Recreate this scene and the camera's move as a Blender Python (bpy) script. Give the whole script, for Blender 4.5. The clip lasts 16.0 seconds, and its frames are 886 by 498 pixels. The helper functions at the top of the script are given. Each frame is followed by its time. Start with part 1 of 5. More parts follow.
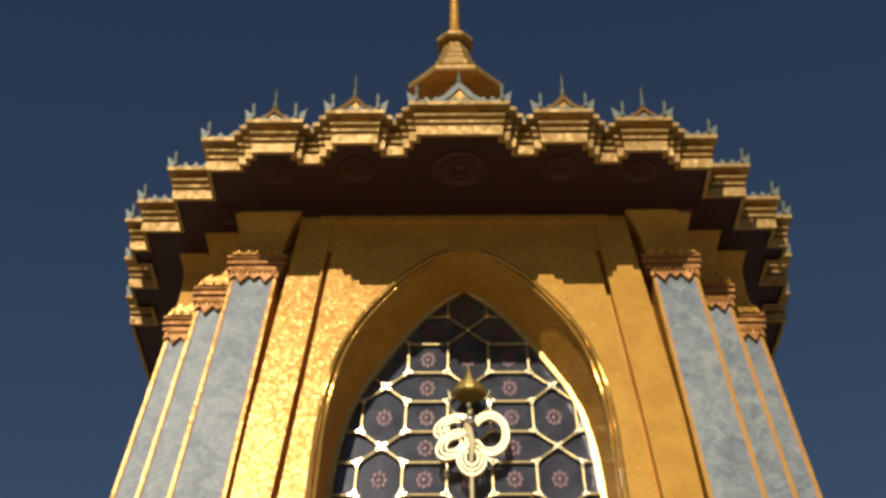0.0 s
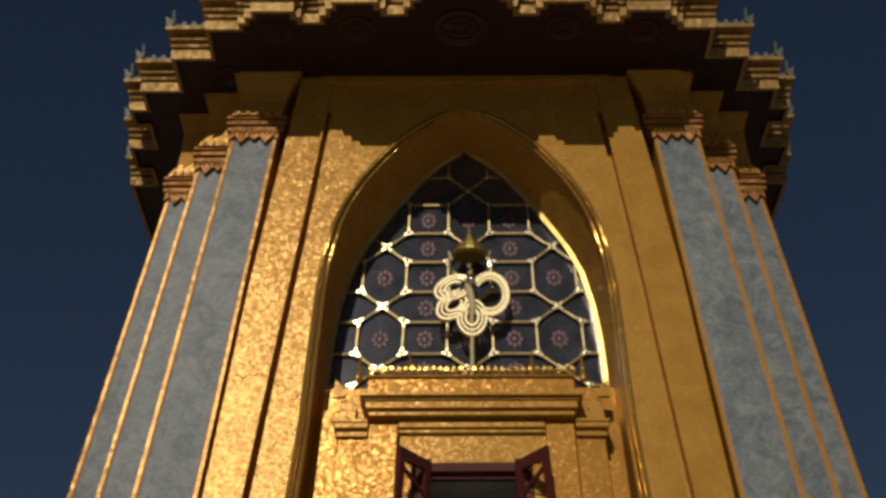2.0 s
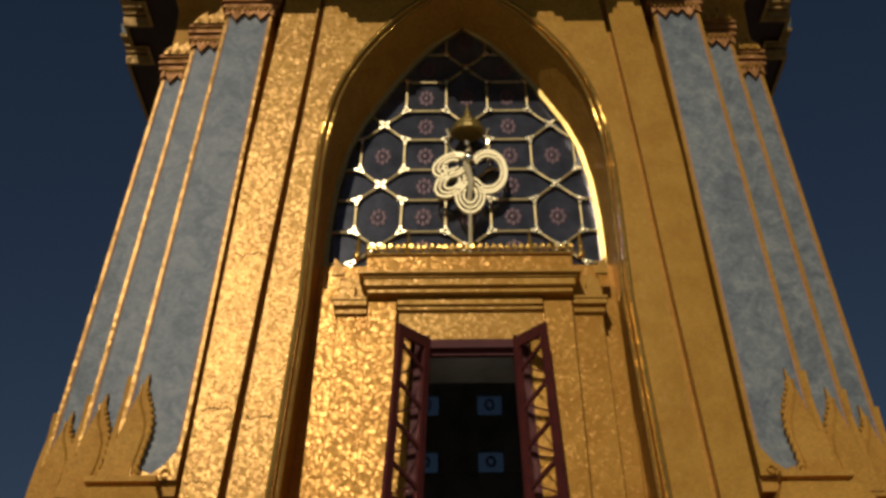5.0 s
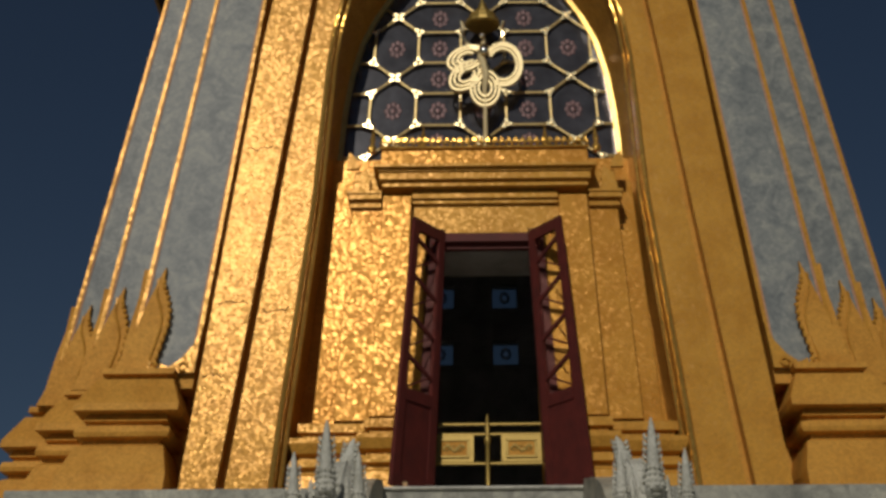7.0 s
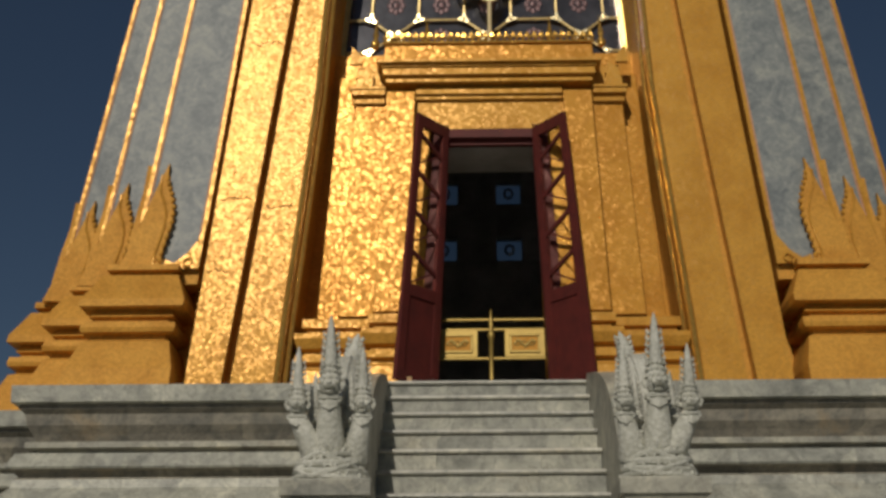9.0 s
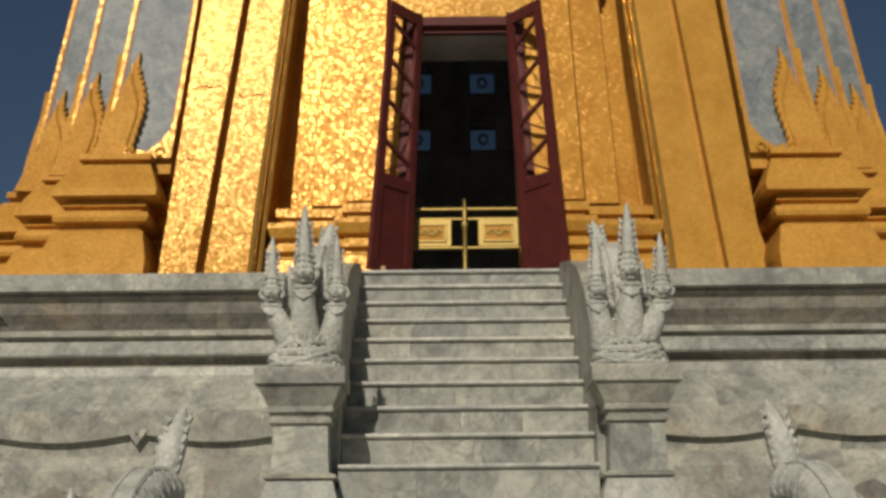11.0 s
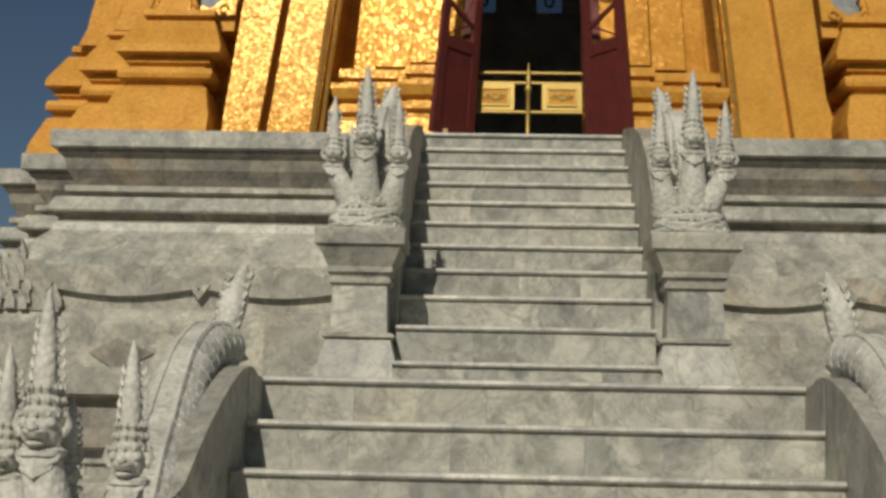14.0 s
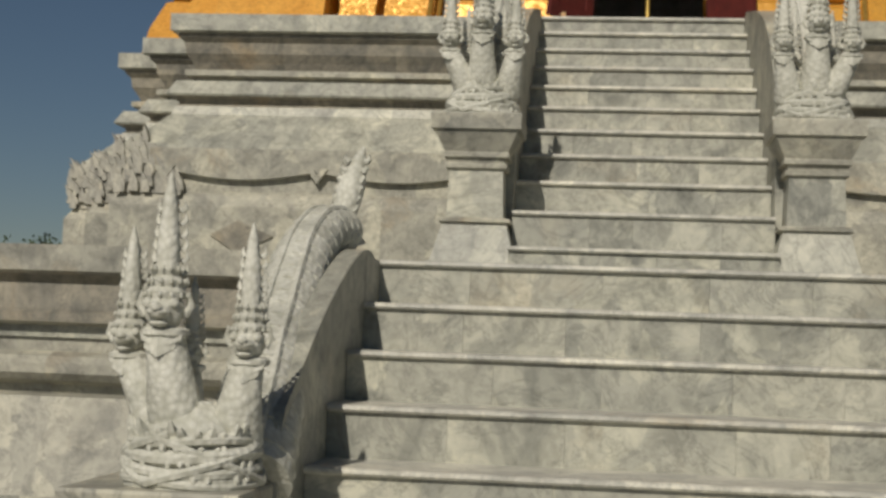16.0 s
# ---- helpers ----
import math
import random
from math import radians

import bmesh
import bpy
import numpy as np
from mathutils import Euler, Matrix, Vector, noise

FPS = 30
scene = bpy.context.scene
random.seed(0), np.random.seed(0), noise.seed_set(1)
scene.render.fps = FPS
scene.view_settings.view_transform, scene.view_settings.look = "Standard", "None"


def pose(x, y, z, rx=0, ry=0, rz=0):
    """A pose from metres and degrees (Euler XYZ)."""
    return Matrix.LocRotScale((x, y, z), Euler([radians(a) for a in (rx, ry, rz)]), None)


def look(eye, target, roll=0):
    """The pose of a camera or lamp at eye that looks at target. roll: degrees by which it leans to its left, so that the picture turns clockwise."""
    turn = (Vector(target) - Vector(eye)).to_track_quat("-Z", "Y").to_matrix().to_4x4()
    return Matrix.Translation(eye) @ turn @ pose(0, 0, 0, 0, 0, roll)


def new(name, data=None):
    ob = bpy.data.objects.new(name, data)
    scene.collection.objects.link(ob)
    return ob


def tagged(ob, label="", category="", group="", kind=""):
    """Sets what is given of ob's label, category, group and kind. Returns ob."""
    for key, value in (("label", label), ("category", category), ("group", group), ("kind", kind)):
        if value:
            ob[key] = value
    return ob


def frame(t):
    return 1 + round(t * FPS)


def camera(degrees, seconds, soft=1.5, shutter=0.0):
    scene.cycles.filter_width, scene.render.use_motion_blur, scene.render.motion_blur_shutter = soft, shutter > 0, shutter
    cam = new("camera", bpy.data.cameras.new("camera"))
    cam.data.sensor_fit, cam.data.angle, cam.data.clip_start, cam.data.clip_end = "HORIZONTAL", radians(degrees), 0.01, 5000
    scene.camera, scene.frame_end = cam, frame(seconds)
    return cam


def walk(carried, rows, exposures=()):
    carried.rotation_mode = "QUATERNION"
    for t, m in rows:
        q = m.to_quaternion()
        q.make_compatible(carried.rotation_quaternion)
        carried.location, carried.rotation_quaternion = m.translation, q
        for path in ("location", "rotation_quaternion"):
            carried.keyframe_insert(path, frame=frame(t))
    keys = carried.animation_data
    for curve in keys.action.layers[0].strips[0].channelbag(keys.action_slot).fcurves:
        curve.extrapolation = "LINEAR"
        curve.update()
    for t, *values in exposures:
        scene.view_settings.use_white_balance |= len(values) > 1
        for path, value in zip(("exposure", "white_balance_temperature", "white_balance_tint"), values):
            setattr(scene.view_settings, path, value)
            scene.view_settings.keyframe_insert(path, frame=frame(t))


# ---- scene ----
# The camera stands on the court before the stairs and tilts down from the spire to the lower steps.
cam = camera(33.0, 16.0, soft=3.2)
EYE = (-0.145, 0.0, 1.55)
ROWS = [  # seconds, yaw, pitch, roll
    (0.0, 0.09, 35.50, -0.25), (0.5, 0.04, 33.89, -0.27), (1.0, -0.03, 32.20, -0.43), (1.5, 0.01, 31.17, -0.30),
    (2.0, 0.14, 30.18, -0.17), (2.5, 0.08, 29.88, -0.20), (3.0, 0.00, 29.50, -0.28), (3.5, 0.02, 29.01, -0.37),
    (4.0, -0.11, 27.81, -0.63), (4.5, -0.05, 26.61, -0.52), (7.0, 0.74, 21.44, -0.29), (7.5, 0.85, 20.40, -0.20),
    (8.0, 0.96, 19.19, -0.22), (10.5, 0.27, 14.73, -0.51), (11.0, -0.10, 13.22, -0.57), (11.5, 0.06, 11.87, -0.38),
    (12.0, -0.01, 10.93, -0.24), (12.5, -0.05, 10.12, 0.23), (13.0, 0.53, 9.47, 0.39), (13.5, 1.21, 8.87, 0.73),
    (14.0, 2.24, 7.98, 1.27), (14.5, 3.24, 7.04, 1.76), (15.0, 4.18, 5.88, 2.07), (15.5, 5.43, 4.74, 2.16),
    (16.0, 6.58, 3.46, 2.09),
]
EXPOSURES = [(0.0, 0.15), (0.3, -0.3), (0.6, -0.65), (1.2, -0.95), (2.0, -1.13), (3.0, -1.18), (4.5, -1.2), (7.0, -1.12), (8.0, -0.98), (10.5, -0.46), (11.0, -0.38), (11.5, -0.30), (12.5, -0.24), (14.0, -0.22), (16.0, -0.17)]
walk(cam, [(t, pose(*EYE, 0, 0, yaw) @ pose(0, 0, 0, 90 + pitch, 0, 0) @ pose(0, 0, 0, 0, 0, roll)) for t, yaw, pitch, roll in ROWS], EXPOSURES)

# ---- world and sun ----
SUN_EL, SUN_AZ = 37.0, 12.0  # the azimuth counts from straight behind the camera towards its left
to_sun = Vector((-math.sin(radians(SUN_AZ)) * math.cos(radians(SUN_EL)), -math.cos(radians(SUN_AZ)) * math.cos(radians(SUN_EL)), math.sin(radians(SUN_EL))))
world = bpy.data.worlds.new("world")
scene.world = world
world.use_nodes = True
wn = world.node_tree.nodes
sky = wn.new("ShaderNodeTexSky")
sky.sky_type = "NISHITA"
sky.sun_disc = False
sky.sun_elevation = radians(SUN_EL)
sky.sun_rotation = math.atan2(to_sun.x, to_sun.y)
sky.altitude = 1500
sky.air_density, sky.dust_density, sky.ozone_density = 1.15, 0.05, 2.6
wn["Background"].inputs["Strength"].default_value = 0.029
world.node_tree.links.new(sky.outputs["Color"], wn["Background"].inputs["Color"])
sun_data = bpy.data.lights.new("sun", "SUN")
sun_data.energy, sun_data.angle, sun_data.color = 3.6, radians(0.5), (1.0, 0.92, 0.80)
sun = new("sun", sun_data)
sun.matrix_world = look(to_sun * 60, (0, 0, 0))


# ---- materials ----
def material(name, rough=0.6, metal=0.0):
    m = bpy.data.materials.new(name)
    m.use_nodes = True
    b = m.node_tree.nodes["Principled BSDF"]
    b.inputs["Roughness"].default_value, b.inputs["Metallic"].default_value = rough, metal
    return m, m.node_tree.nodes, m.node_tree.links, b


def ramp(nodes, stops):
    r = nodes.new("ShaderNodeValToRGB")
    e = r.color_ramp.elements
    while len(e) < len(stops):
        e.new(0.5)
    for el, (p, c) in zip(e, stops):
        el.position, el.color = p, (*c, 1)
    return r


def noise_node(nodes, links, scale, detail=4, rough=0.55, distort=0.0, vector=None):
    n = nodes.new("ShaderNodeTexNoise")
    n.inputs["Scale"].default_value, n.inputs["Detail"].default_value = scale, detail
    n.inputs["Roughness"].default_value, n.inputs["Distortion"].default_value = rough, distort
    if vector:
        links.new(vector, n.inputs["Vector"])
    return n


def mix(nodes, links, kind, fac, a, b):
    x = nodes.new("ShaderNodeMix")
    x.data_type, x.blend_type = "RGBA", kind
    for slot, v in ((0, fac), (6, a), (7, b)):
        if isinstance(v, bpy.types.NodeSocket):
            links.new(v, x.inputs[slot])
        elif slot == 0:
            x.inputs[0].default_value = v
        else:
            x.inputs[slot].default_value = (*v, 1)
    return x.outputs[2]


def place(nodes, links, shift=True):
    """Position in metres, moved at random from piece to piece so that no two slabs have the same veins."""
    g = nodes.new("ShaderNodeNewGeometry").outputs["Position"]
    if not shift:
        return g
    o = nodes.new("ShaderNodeObjectInfo").outputs["Random"]
    v = nodes.new("ShaderNodeVectorMath")
    v.operation = "MULTIPLY_ADD"
    c = nodes.new("ShaderNodeCombineXYZ")
    for i in range(3):
        links.new(o, c.inputs[i])
    links.new(c.outputs[0], v.inputs[0])
    v.inputs[1].default_value = (37, 23, 51)
    links.new(g, v.inputs[2])
    return v.outputs[0]


def bump(nodes, links, b, height, strength, distance):
    n = nodes.new("ShaderNodeBump")
    n.inputs["Strength"].default_value, n.inputs["Distance"].default_value = strength, distance
    links.new(height, n.inputs["Height"])
    links.new(n.outputs[0], b.inputs["Normal"])
    return n


def marble(name, light=(0.465, 0.46, 0.39), dark=(0.245, 0.248, 0.215), stain=0.5, rough=0.5):
    m, n, l, b = material(name, rough)
    p = place(n, l)
    cloud = noise_node(n, l, 2.6, 8, 0.62, 1.2, p)
    base = ramp(n, [(0.34, dark), (0.50, tuple(0.72 * a + 0.28 * d for a, d in zip(light, dark))), (0.64, light)])
    l.new(cloud.outputs[0], base.inputs[0])
    vein = noise_node(n, l, 1.9, 7, 0.7, 2.6, p)
    thin = ramp(n, [(0.0, (0, 0, 0)), (0.475, (0, 0, 0)), (0.5, (1, 1, 1)), (0.525, (0, 0, 0))])
    l.new(vein.outputs[0], thin.inputs[0])
    fade = n.new("ShaderNodeMath")
    fade.operation = "MULTIPLY"
    fade.inputs[1].default_value = 0.6
    l.new(thin.outputs[0], fade.inputs[0])
    c = mix(n, l, "MIX", fade.outputs[0], base.outputs[0], tuple(0.75 * d for d in dark))
    rust = noise_node(n, l, 1.1, 6, 0.65, 0.8, p)
    spots = ramp(n, [(0.58, (0, 0, 0)), (0.74, (stain, stain, stain))])
    l.new(rust.outputs[0], spots.inputs[0])
    c = mix(n, l, "MIX", spots.outputs[0], c, (0.36, 0.27, 0.16))
    tone = n.new("ShaderNodeObjectInfo")
    vary = ramp(n, [(0.0, (0.88, 0.885, 0.89)), (1.0, (1.05, 1.045, 1.03))])
    l.new(tone.outputs["Random"], vary.inputs[0])
    c = mix(n, l, "MULTIPLY", 1.0, c, vary.outputs[0])
    mottle = noise_node(n, l, 11, 6, 0.7, 0.9, p)
    patchy = ramp(n, [(0.36, (0.76, 0.76, 0.75)), (0.5, (1, 1, 1)), (0.66, (1.14, 1.13, 1.10))])
    l.new(mottle.outputs[0], patchy.inputs[0])
    c = mix(n, l, "MULTIPLY", 1.0, c, patchy.outputs[0])
    # pale broken fragments with soft dark seams between them
    warp = noise_node(n, l, 3.5, 4, 0.6, 0.4, p)
    push = n.new("ShaderNodeVectorMath")
    push.operation = "MULTIPLY_ADD"
    push.inputs[1].default_value = (0.45, 0.45, 0.45)
    l.new(warp.outputs["Color"], push.inputs[0])
    l.new(p, push.inputs[2])
    frag = n.new("ShaderNodeTexVoronoi")
    frag.inputs["Scale"].default_value = 4.2
    l.new(push.outputs[0], frag.inputs["Vector"])
    tint = ramp(n, [(0.15, (0.82, 0.83, 0.84)), (0.5, (0.99, 0.99, 0.99)), (0.85, (1.20, 1.19, 1.15))])
    l.new(frag.outputs["Color"], tint.inputs[0])
    c = mix(n, l, "MULTIPLY", 1.0, c, tint.outputs[0])
    # crack-like seams round larger fragments, open in some places and healed in others
    crack = n.new("ShaderNodeTexVoronoi")
    crack.feature = "DISTANCE_TO_EDGE"
    crack.inputs["Scale"].default_value = 2.7
    wide = n.new("ShaderNodeVectorMath")
    wide.operation = "MULTIPLY_ADD"
    wide.inputs[1].default_value = (0.8, 0.8, 0.5)
    l.new(warp.outputs["Color"], wide.inputs[0])
    l.new(p, wide.inputs[2])
    l.new(wide.outputs[0], crack.inputs["Vector"])
    line = ramp(n, [(0.0, (1, 1, 1)), (0.03, (0.35, 0.35, 0.35)), (0.10, (0, 0, 0))])
    l.new(crack.outputs["Distance"], line.inputs[0])
    some = ramp(n, [(0.42, (0, 0, 0)), (0.58, (0.75, 0.75, 0.75))])
    l.new(cloud.outputs[0], some.inputs[0])
    seam = n.new("ShaderNodeMath")
    seam.operation = "MULTIPLY"
    l.new(line.outputs[0], seam.inputs[0])
    l.new(some.outputs[0], seam.inputs[1])
    l.new(mix(n, l, "MIX", seam.outputs[0], c, tuple(0.55 * a + 0.15 * d for a, d in zip(light, dark))), b.inputs["Base Color"])
    fine = noise_node(n, l, 45, 5, 0.6, 0, p)
    bump(n, l, b, fine.outputs[0], 0.25, 0.010)
    return m


def gold(name, colour=(0.55, 0.285, 0.038), rough=0.32, cells=42.0, relief=0.25, metal=0.18):
    """Small gilt glass pieces set slightly uneven, over a softer wave in the plaster."""
    m, n, l, b = material(name, rough, metal)
    b.inputs["Specular IOR Level"].default_value = 0.1
    p = place(n, l, False)
    v = n.new("ShaderNodeTexVoronoi")
    v.feature = "F1"
    v.inputs["Scale"].default_value = cells
    ragged = noise_node(n, l, cells * 0.9, 3, 0.6, 0.5, p)
    torn = n.new("ShaderNodeVectorMath")
    torn.operation = "MULTIPLY_ADD"
    torn.inputs[1].default_value = (1.1 / cells,) * 3
    l.new(ragged.outputs["Color"], torn.inputs[0])
    l.new(p, torn.inputs[2])
    l.new(torn.outputs[0], v.inputs["Vector"])
    tone = ramp(n, [(0.0, tuple(0.84 * c for c in colour)), (0.55, colour), (1.0, tuple(min(1, 1.12 * c) for c in colour))])
    sep = n.new("ShaderNodeSeparateColor")
    l.new(v.outputs["Color"], sep.inputs[0])
    l.new(sep.outputs[0], tone.inputs[0])
    worn = noise_node(n, l, 3.0, 6, 0.6, 0.4, p)
    dirt = ramp(n, [(0.36, (0.86, 0.81, 0.74)), (0.58, (1, 1, 1))])
    l.new(worn.outputs[0], dirt.inputs[0])
    l.new(mix(n, l, "MULTIPLY", 1.0, tone.outputs[0], dirt.outputs[0]), b.inputs["Base Color"])
    wave = noise_node(n, l, 16, 3, 0.5, 0, p)
    one = n.new("ShaderNodeBump")
    one.inputs["Strength"].default_value, one.inputs["Distance"].default_value = relief * 0.5, 0.02
    l.new(wave.outputs[0], one.inputs["Height"])
    # every piece leans its own way
    lean = n.new("ShaderNodeVectorMath")
    lean.operation = "MULTIPLY_ADD"
    l.new(v.outputs["Color"], lean.inputs[0])
    k = 0.55 * relief
    lean.inputs[1].default_value, lean.inputs[2].default_value = (k, k, k), (-k / 2, -k / 2, -k / 2)
    add = n.new("ShaderNodeVectorMath")
    add.operation = "ADD"
    l.new(one.outputs[0], add.inputs[0])
    l.new(lean.outputs[0], add.inputs[1])
    unit = n.new("ShaderNodeVectorMath")
    unit.operation = "NORMALIZE"
    l.new(add.outputs[0], unit.inputs[0])
    l.new(unit.outputs[0], b.inputs["Normal"])
    return m


def plain(name, colour, rough=0.5, metal=0.0, scale=9.0, spread=0.25, relief=0.12):
    m, n, l, b = material(name, rough, metal)
    p = place(n, l)
    big = noise_node(n, l, scale, 6, 0.6, 0.3, p)
    r = ramp(n, [(0.3, tuple(c * (1 - spread) for c in colour)), (0.7, tuple(min(1, c * (1 + spread)) for c in colour))])
    l.new(big.outputs[0], r.inputs[0])
    l.new(r.outputs[0], b.inputs["Base Color"])
    fine = noise_node(n, l, scale * 9, 4, 0.6, 0, p)
    bump(n, l, b, fine.outputs[0], relief, 0.01)
    return m


def tesserae(name):
    """Blue-grey mirror pieces of the columns."""
    m, n, l, b = material(name, 0.45, 0.0)
    b.inputs["Specular IOR Level"].default_value = 0.25
    p = place(n, l, False)
    v = n.new("ShaderNodeTexVoronoi")
    v.inputs["Scale"].default_value = 34
    l.new(p, v.inputs["Vector"])
    sep = n.new("ShaderNodeSeparateColor")
    l.new(v.outputs["Color"], sep.inputs[0])
    tone = ramp(n, [(0.0, (0.20, 0.22, 0.222)), (0.6, (0.235, 0.252, 0.25)), (1.0, (0.275, 0.29, 0.28))])
    l.new(sep.outputs[1], tone.inputs[0])
    patch = noise_node(n, l, 4.5, 7, 0.68, 0.9, p)
    d = ramp(n, [(0.36, (0.62, 0.66, 0.70)), (0.5, (0.95, 0.96, 0.96)), (0.64, (1.28, 1.24, 1.15))])
    l.new(patch.outputs[0], d.inputs[0])
    l.new(mix(n, l, "MULTIPLY", 1.0, tone.outputs[0], d.outputs[0]), b.inputs["Base Color"])
    bump(n, l, b, sep.outputs[0], 0.15, 0.006)
    return m


def carved(name):
    """Whitewashed carved stone with scale marks, darker in its hollows."""
    m, n, l, b = material(name, 0.75)
    p = place(n, l)
    v = n.new("ShaderNodeTexVoronoi")
    v.inputs["Scale"].default_value = 42
    l.new(p, v.inputs["Vector"])
    cloud = noise_node(n, l, 7, 6, 0.65, 0.4, p)
    r = ramp(n, [(0.32, (0.45, 0.45, 0.39)), (0.62, (0.66, 0.655, 0.58))])
    l.new(cloud.outputs[0], r.inputs[0])
    hollow = ramp(n, [(0.35, (1, 1, 1)), (0.75, (0.84, 0.84, 0.81))])
    l.new(v.outputs["Distance"], hollow.inputs[0])
    l.new(mix(n, l, "MULTIPLY", 1.0, r.outputs[0], hollow.outputs[0]), b.inputs["Base Color"])
    inv = n.new("ShaderNodeMath")
    inv.operation = "SUBTRACT"
    inv.inputs[0].default_value = 1.0
    l.new(v.outputs["Distance"], inv.inputs[1])
    bump(n, l, b, inv.outputs[0], 0.38, 0.014)
    return m


def clear_glass(name, colour, rough=0.05):
    m, n, l, b = material(name, rough)
    b.inputs["Base Color"].default_value = (*colour, 1)
    b.inputs["Transmission Weight"].default_value = 1.0
    b.inputs["IOR"].default_value = 1.05
    return m


MARBLE = marble("grey_white_marble", stain=0.32)
# nosings: worn pale, and lightened further for the sunlight they catch
MARBLE_NOSE = marble("pale_nosing_marble", (0.60, 0.585, 0.515), (0.42, 0.415, 0.37), 0.45, 0.45)
MARBLE_WARM = marble("weathered_marble", (0.455, 0.44, 0.365), (0.25, 0.245, 0.21), 0.8, 0.6)
MARBLE_CARVED = marble("carved_marble", (0.48, 0.465, 0.40), (0.28, 0.27, 0.24), 0.4, 0.7)
# core behind the slabs; the shade of the open joints is in its colour
MARBLE_DARK = marble("shaded_core_marble", (0.20, 0.195, 0.18), (0.11, 0.11, 0.10), 0.3, 0.7)
GOLD = gold("gilt_mosaic", (0.59, 0.305, 0.054), 0.27, 46.0, 0.19, 0.10)
GOLD_SPARK = gold("gilt_mosaic_uneven", (0.60, 0.29, 0.048), 0.25, 44.0, 0.21, 0.148)
GOLD_TRIM = gold("gilt_trim", (0.68, 0.40, 0.09), 0.22, 50.0, 0.30, 0.65)
GOLD_MATT = gold("gilt_plaster", (0.60, 0.305, 0.056), 0.55, 60.0, 0.2, 0.08)
# darker gilt: in the eave recesses the shade of their depth is its colour
GOLD_DARK = gold("dark_gilt", (0.22, 0.11, 0.02), 0.6, 40.0, 0.2, 0.05)
GOLD_EAVE = gold("weathered_gilt", (0.45, 0.275, 0.09), 0.42, 22.0, 0.45, 0.2)
CAPITAL = gold("rose_gilt_carving", (0.42, 0.19, 0.06), 0.4, 26.0, 0.5, 0.2)
BAR_GOLD = plain("dull_gilt_bar", (0.52, 0.39, 0.16), 0.42, 0.5, 25, 0.25, 0.05)
# stain blotches; the dark base also holds the shade of the undercut courses
MARBLE_BROWN = marble("dark_brown_marble", (0.30, 0.275, 0.22), (0.15, 0.145, 0.125), 0.9, 0.7)
BRASS = plain("polished_brass", (0.37, 0.255, 0.065), 0.45, 0.55, 20, 0.1, 0.03)
FRAME_GOLD = plain("gilt_window_frame", (0.62, 0.40, 0.11), 0.34, 0.7, 20, 0.15, 0.06)
PALE_GOLD = plain("pale_gilt_metal", (0.84, 0.70, 0.40), 0.21, 0.92, 20, 0.1, 0.04)
EMBLEM = plain("cream_gilt_metal", (0.90, 0.75, 0.42), 0.5, 0.55, 20, 0.08, 0.03)
MIRROR_GLINT = plain("polished_glint_gilt", (0.95, 0.88, 0.70), 0.12, 1.0, 20, 0.04, 0.01)
MOSAIC = tesserae("blue_grey_mirror_mosaic")
ROSE = plain("rose_border", (0.46, 0.24, 0.13), 0.6, 0.05, 30, 0.25)
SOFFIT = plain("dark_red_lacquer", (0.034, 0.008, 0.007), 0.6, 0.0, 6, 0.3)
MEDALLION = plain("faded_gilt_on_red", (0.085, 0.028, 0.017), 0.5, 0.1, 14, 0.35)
FINIAL = plain("pale_green_mirror_finial", (0.11, 0.12, 0.078), 0.5, 0.05, 25, 0.35)
RED = plain("oxblood_painted_wood", (0.10, 0.012, 0.008), 0.7, 0.0, 8, 0.25)
DARK = plain("grey_interior_plaster", (0.42, 0.41, 0.40), 0.8, 0.0, 3, 0.3)
NAGA = carved("whitewashed_carved_stone")
COURT = marble("court_paving", (0.32, 0.305, 0.265), (0.22, 0.21, 0.185), 0.4, 0.6)
EARTH = plain("dry_ground", (0.16, 0.14, 0.09), 0.9, 0.0, 0.05, 0.3)
LEAF = plain("dark_foliage", (0.05, 0.075, 0.03), 0.6, 0.0, 3, 0.4)
BARK = plain("grey_bark", (0.10, 0.08, 0.06), 0.85, 0.0, 6, 0.3)
WINDOW_GLASS = plain("smoky_mirror_glass", (0.10, 0.10, 0.112), 0.09, 0.45, 5, 0.35, 0.01)
ROSETTE = plain("dull_red_rosette", (0.115, 0.06, 0.062), 0.4, 0.3, 30, 0.3)
DOOR_GLASS = clear_glass("door_glass", (0.85, 0.88, 0.86))
PANE_GLASS = clear_glass("back_pane_glass", (0.30, 0.32, 0.33), 0.35)
WOOD = plain("pale_bare_wood", (0.42, 0.26, 0.12), 0.7, 0.0, 25, 0.25)
MAT_BLUE = plain("blue_grey_doormat", (0.10, 0.12, 0.16), 0.9, 0.0, 30, 0.2)


# ---- mesh helpers ----
def box(bm, x0, x1, y0, y1, z0, z1, bevel=0.0):
    vs = [bm.verts.new((x, y, z)) for x in (x0, x1) for y in (y0, y1) for z in (z0, z1)]
    fs = [bm.faces.new([vs[i] for i in q]) for q in ((0, 1, 3, 2), (4, 6, 7, 5), (0, 4, 5, 1), (2, 3, 7, 6), (0, 2, 6, 4), (1, 5, 7, 3))]
    if bevel:
        bmesh.ops.bevel(bm, geom=list({e for f in fs for e in f.edges}), offset=bevel, segments=1, affect="EDGES")


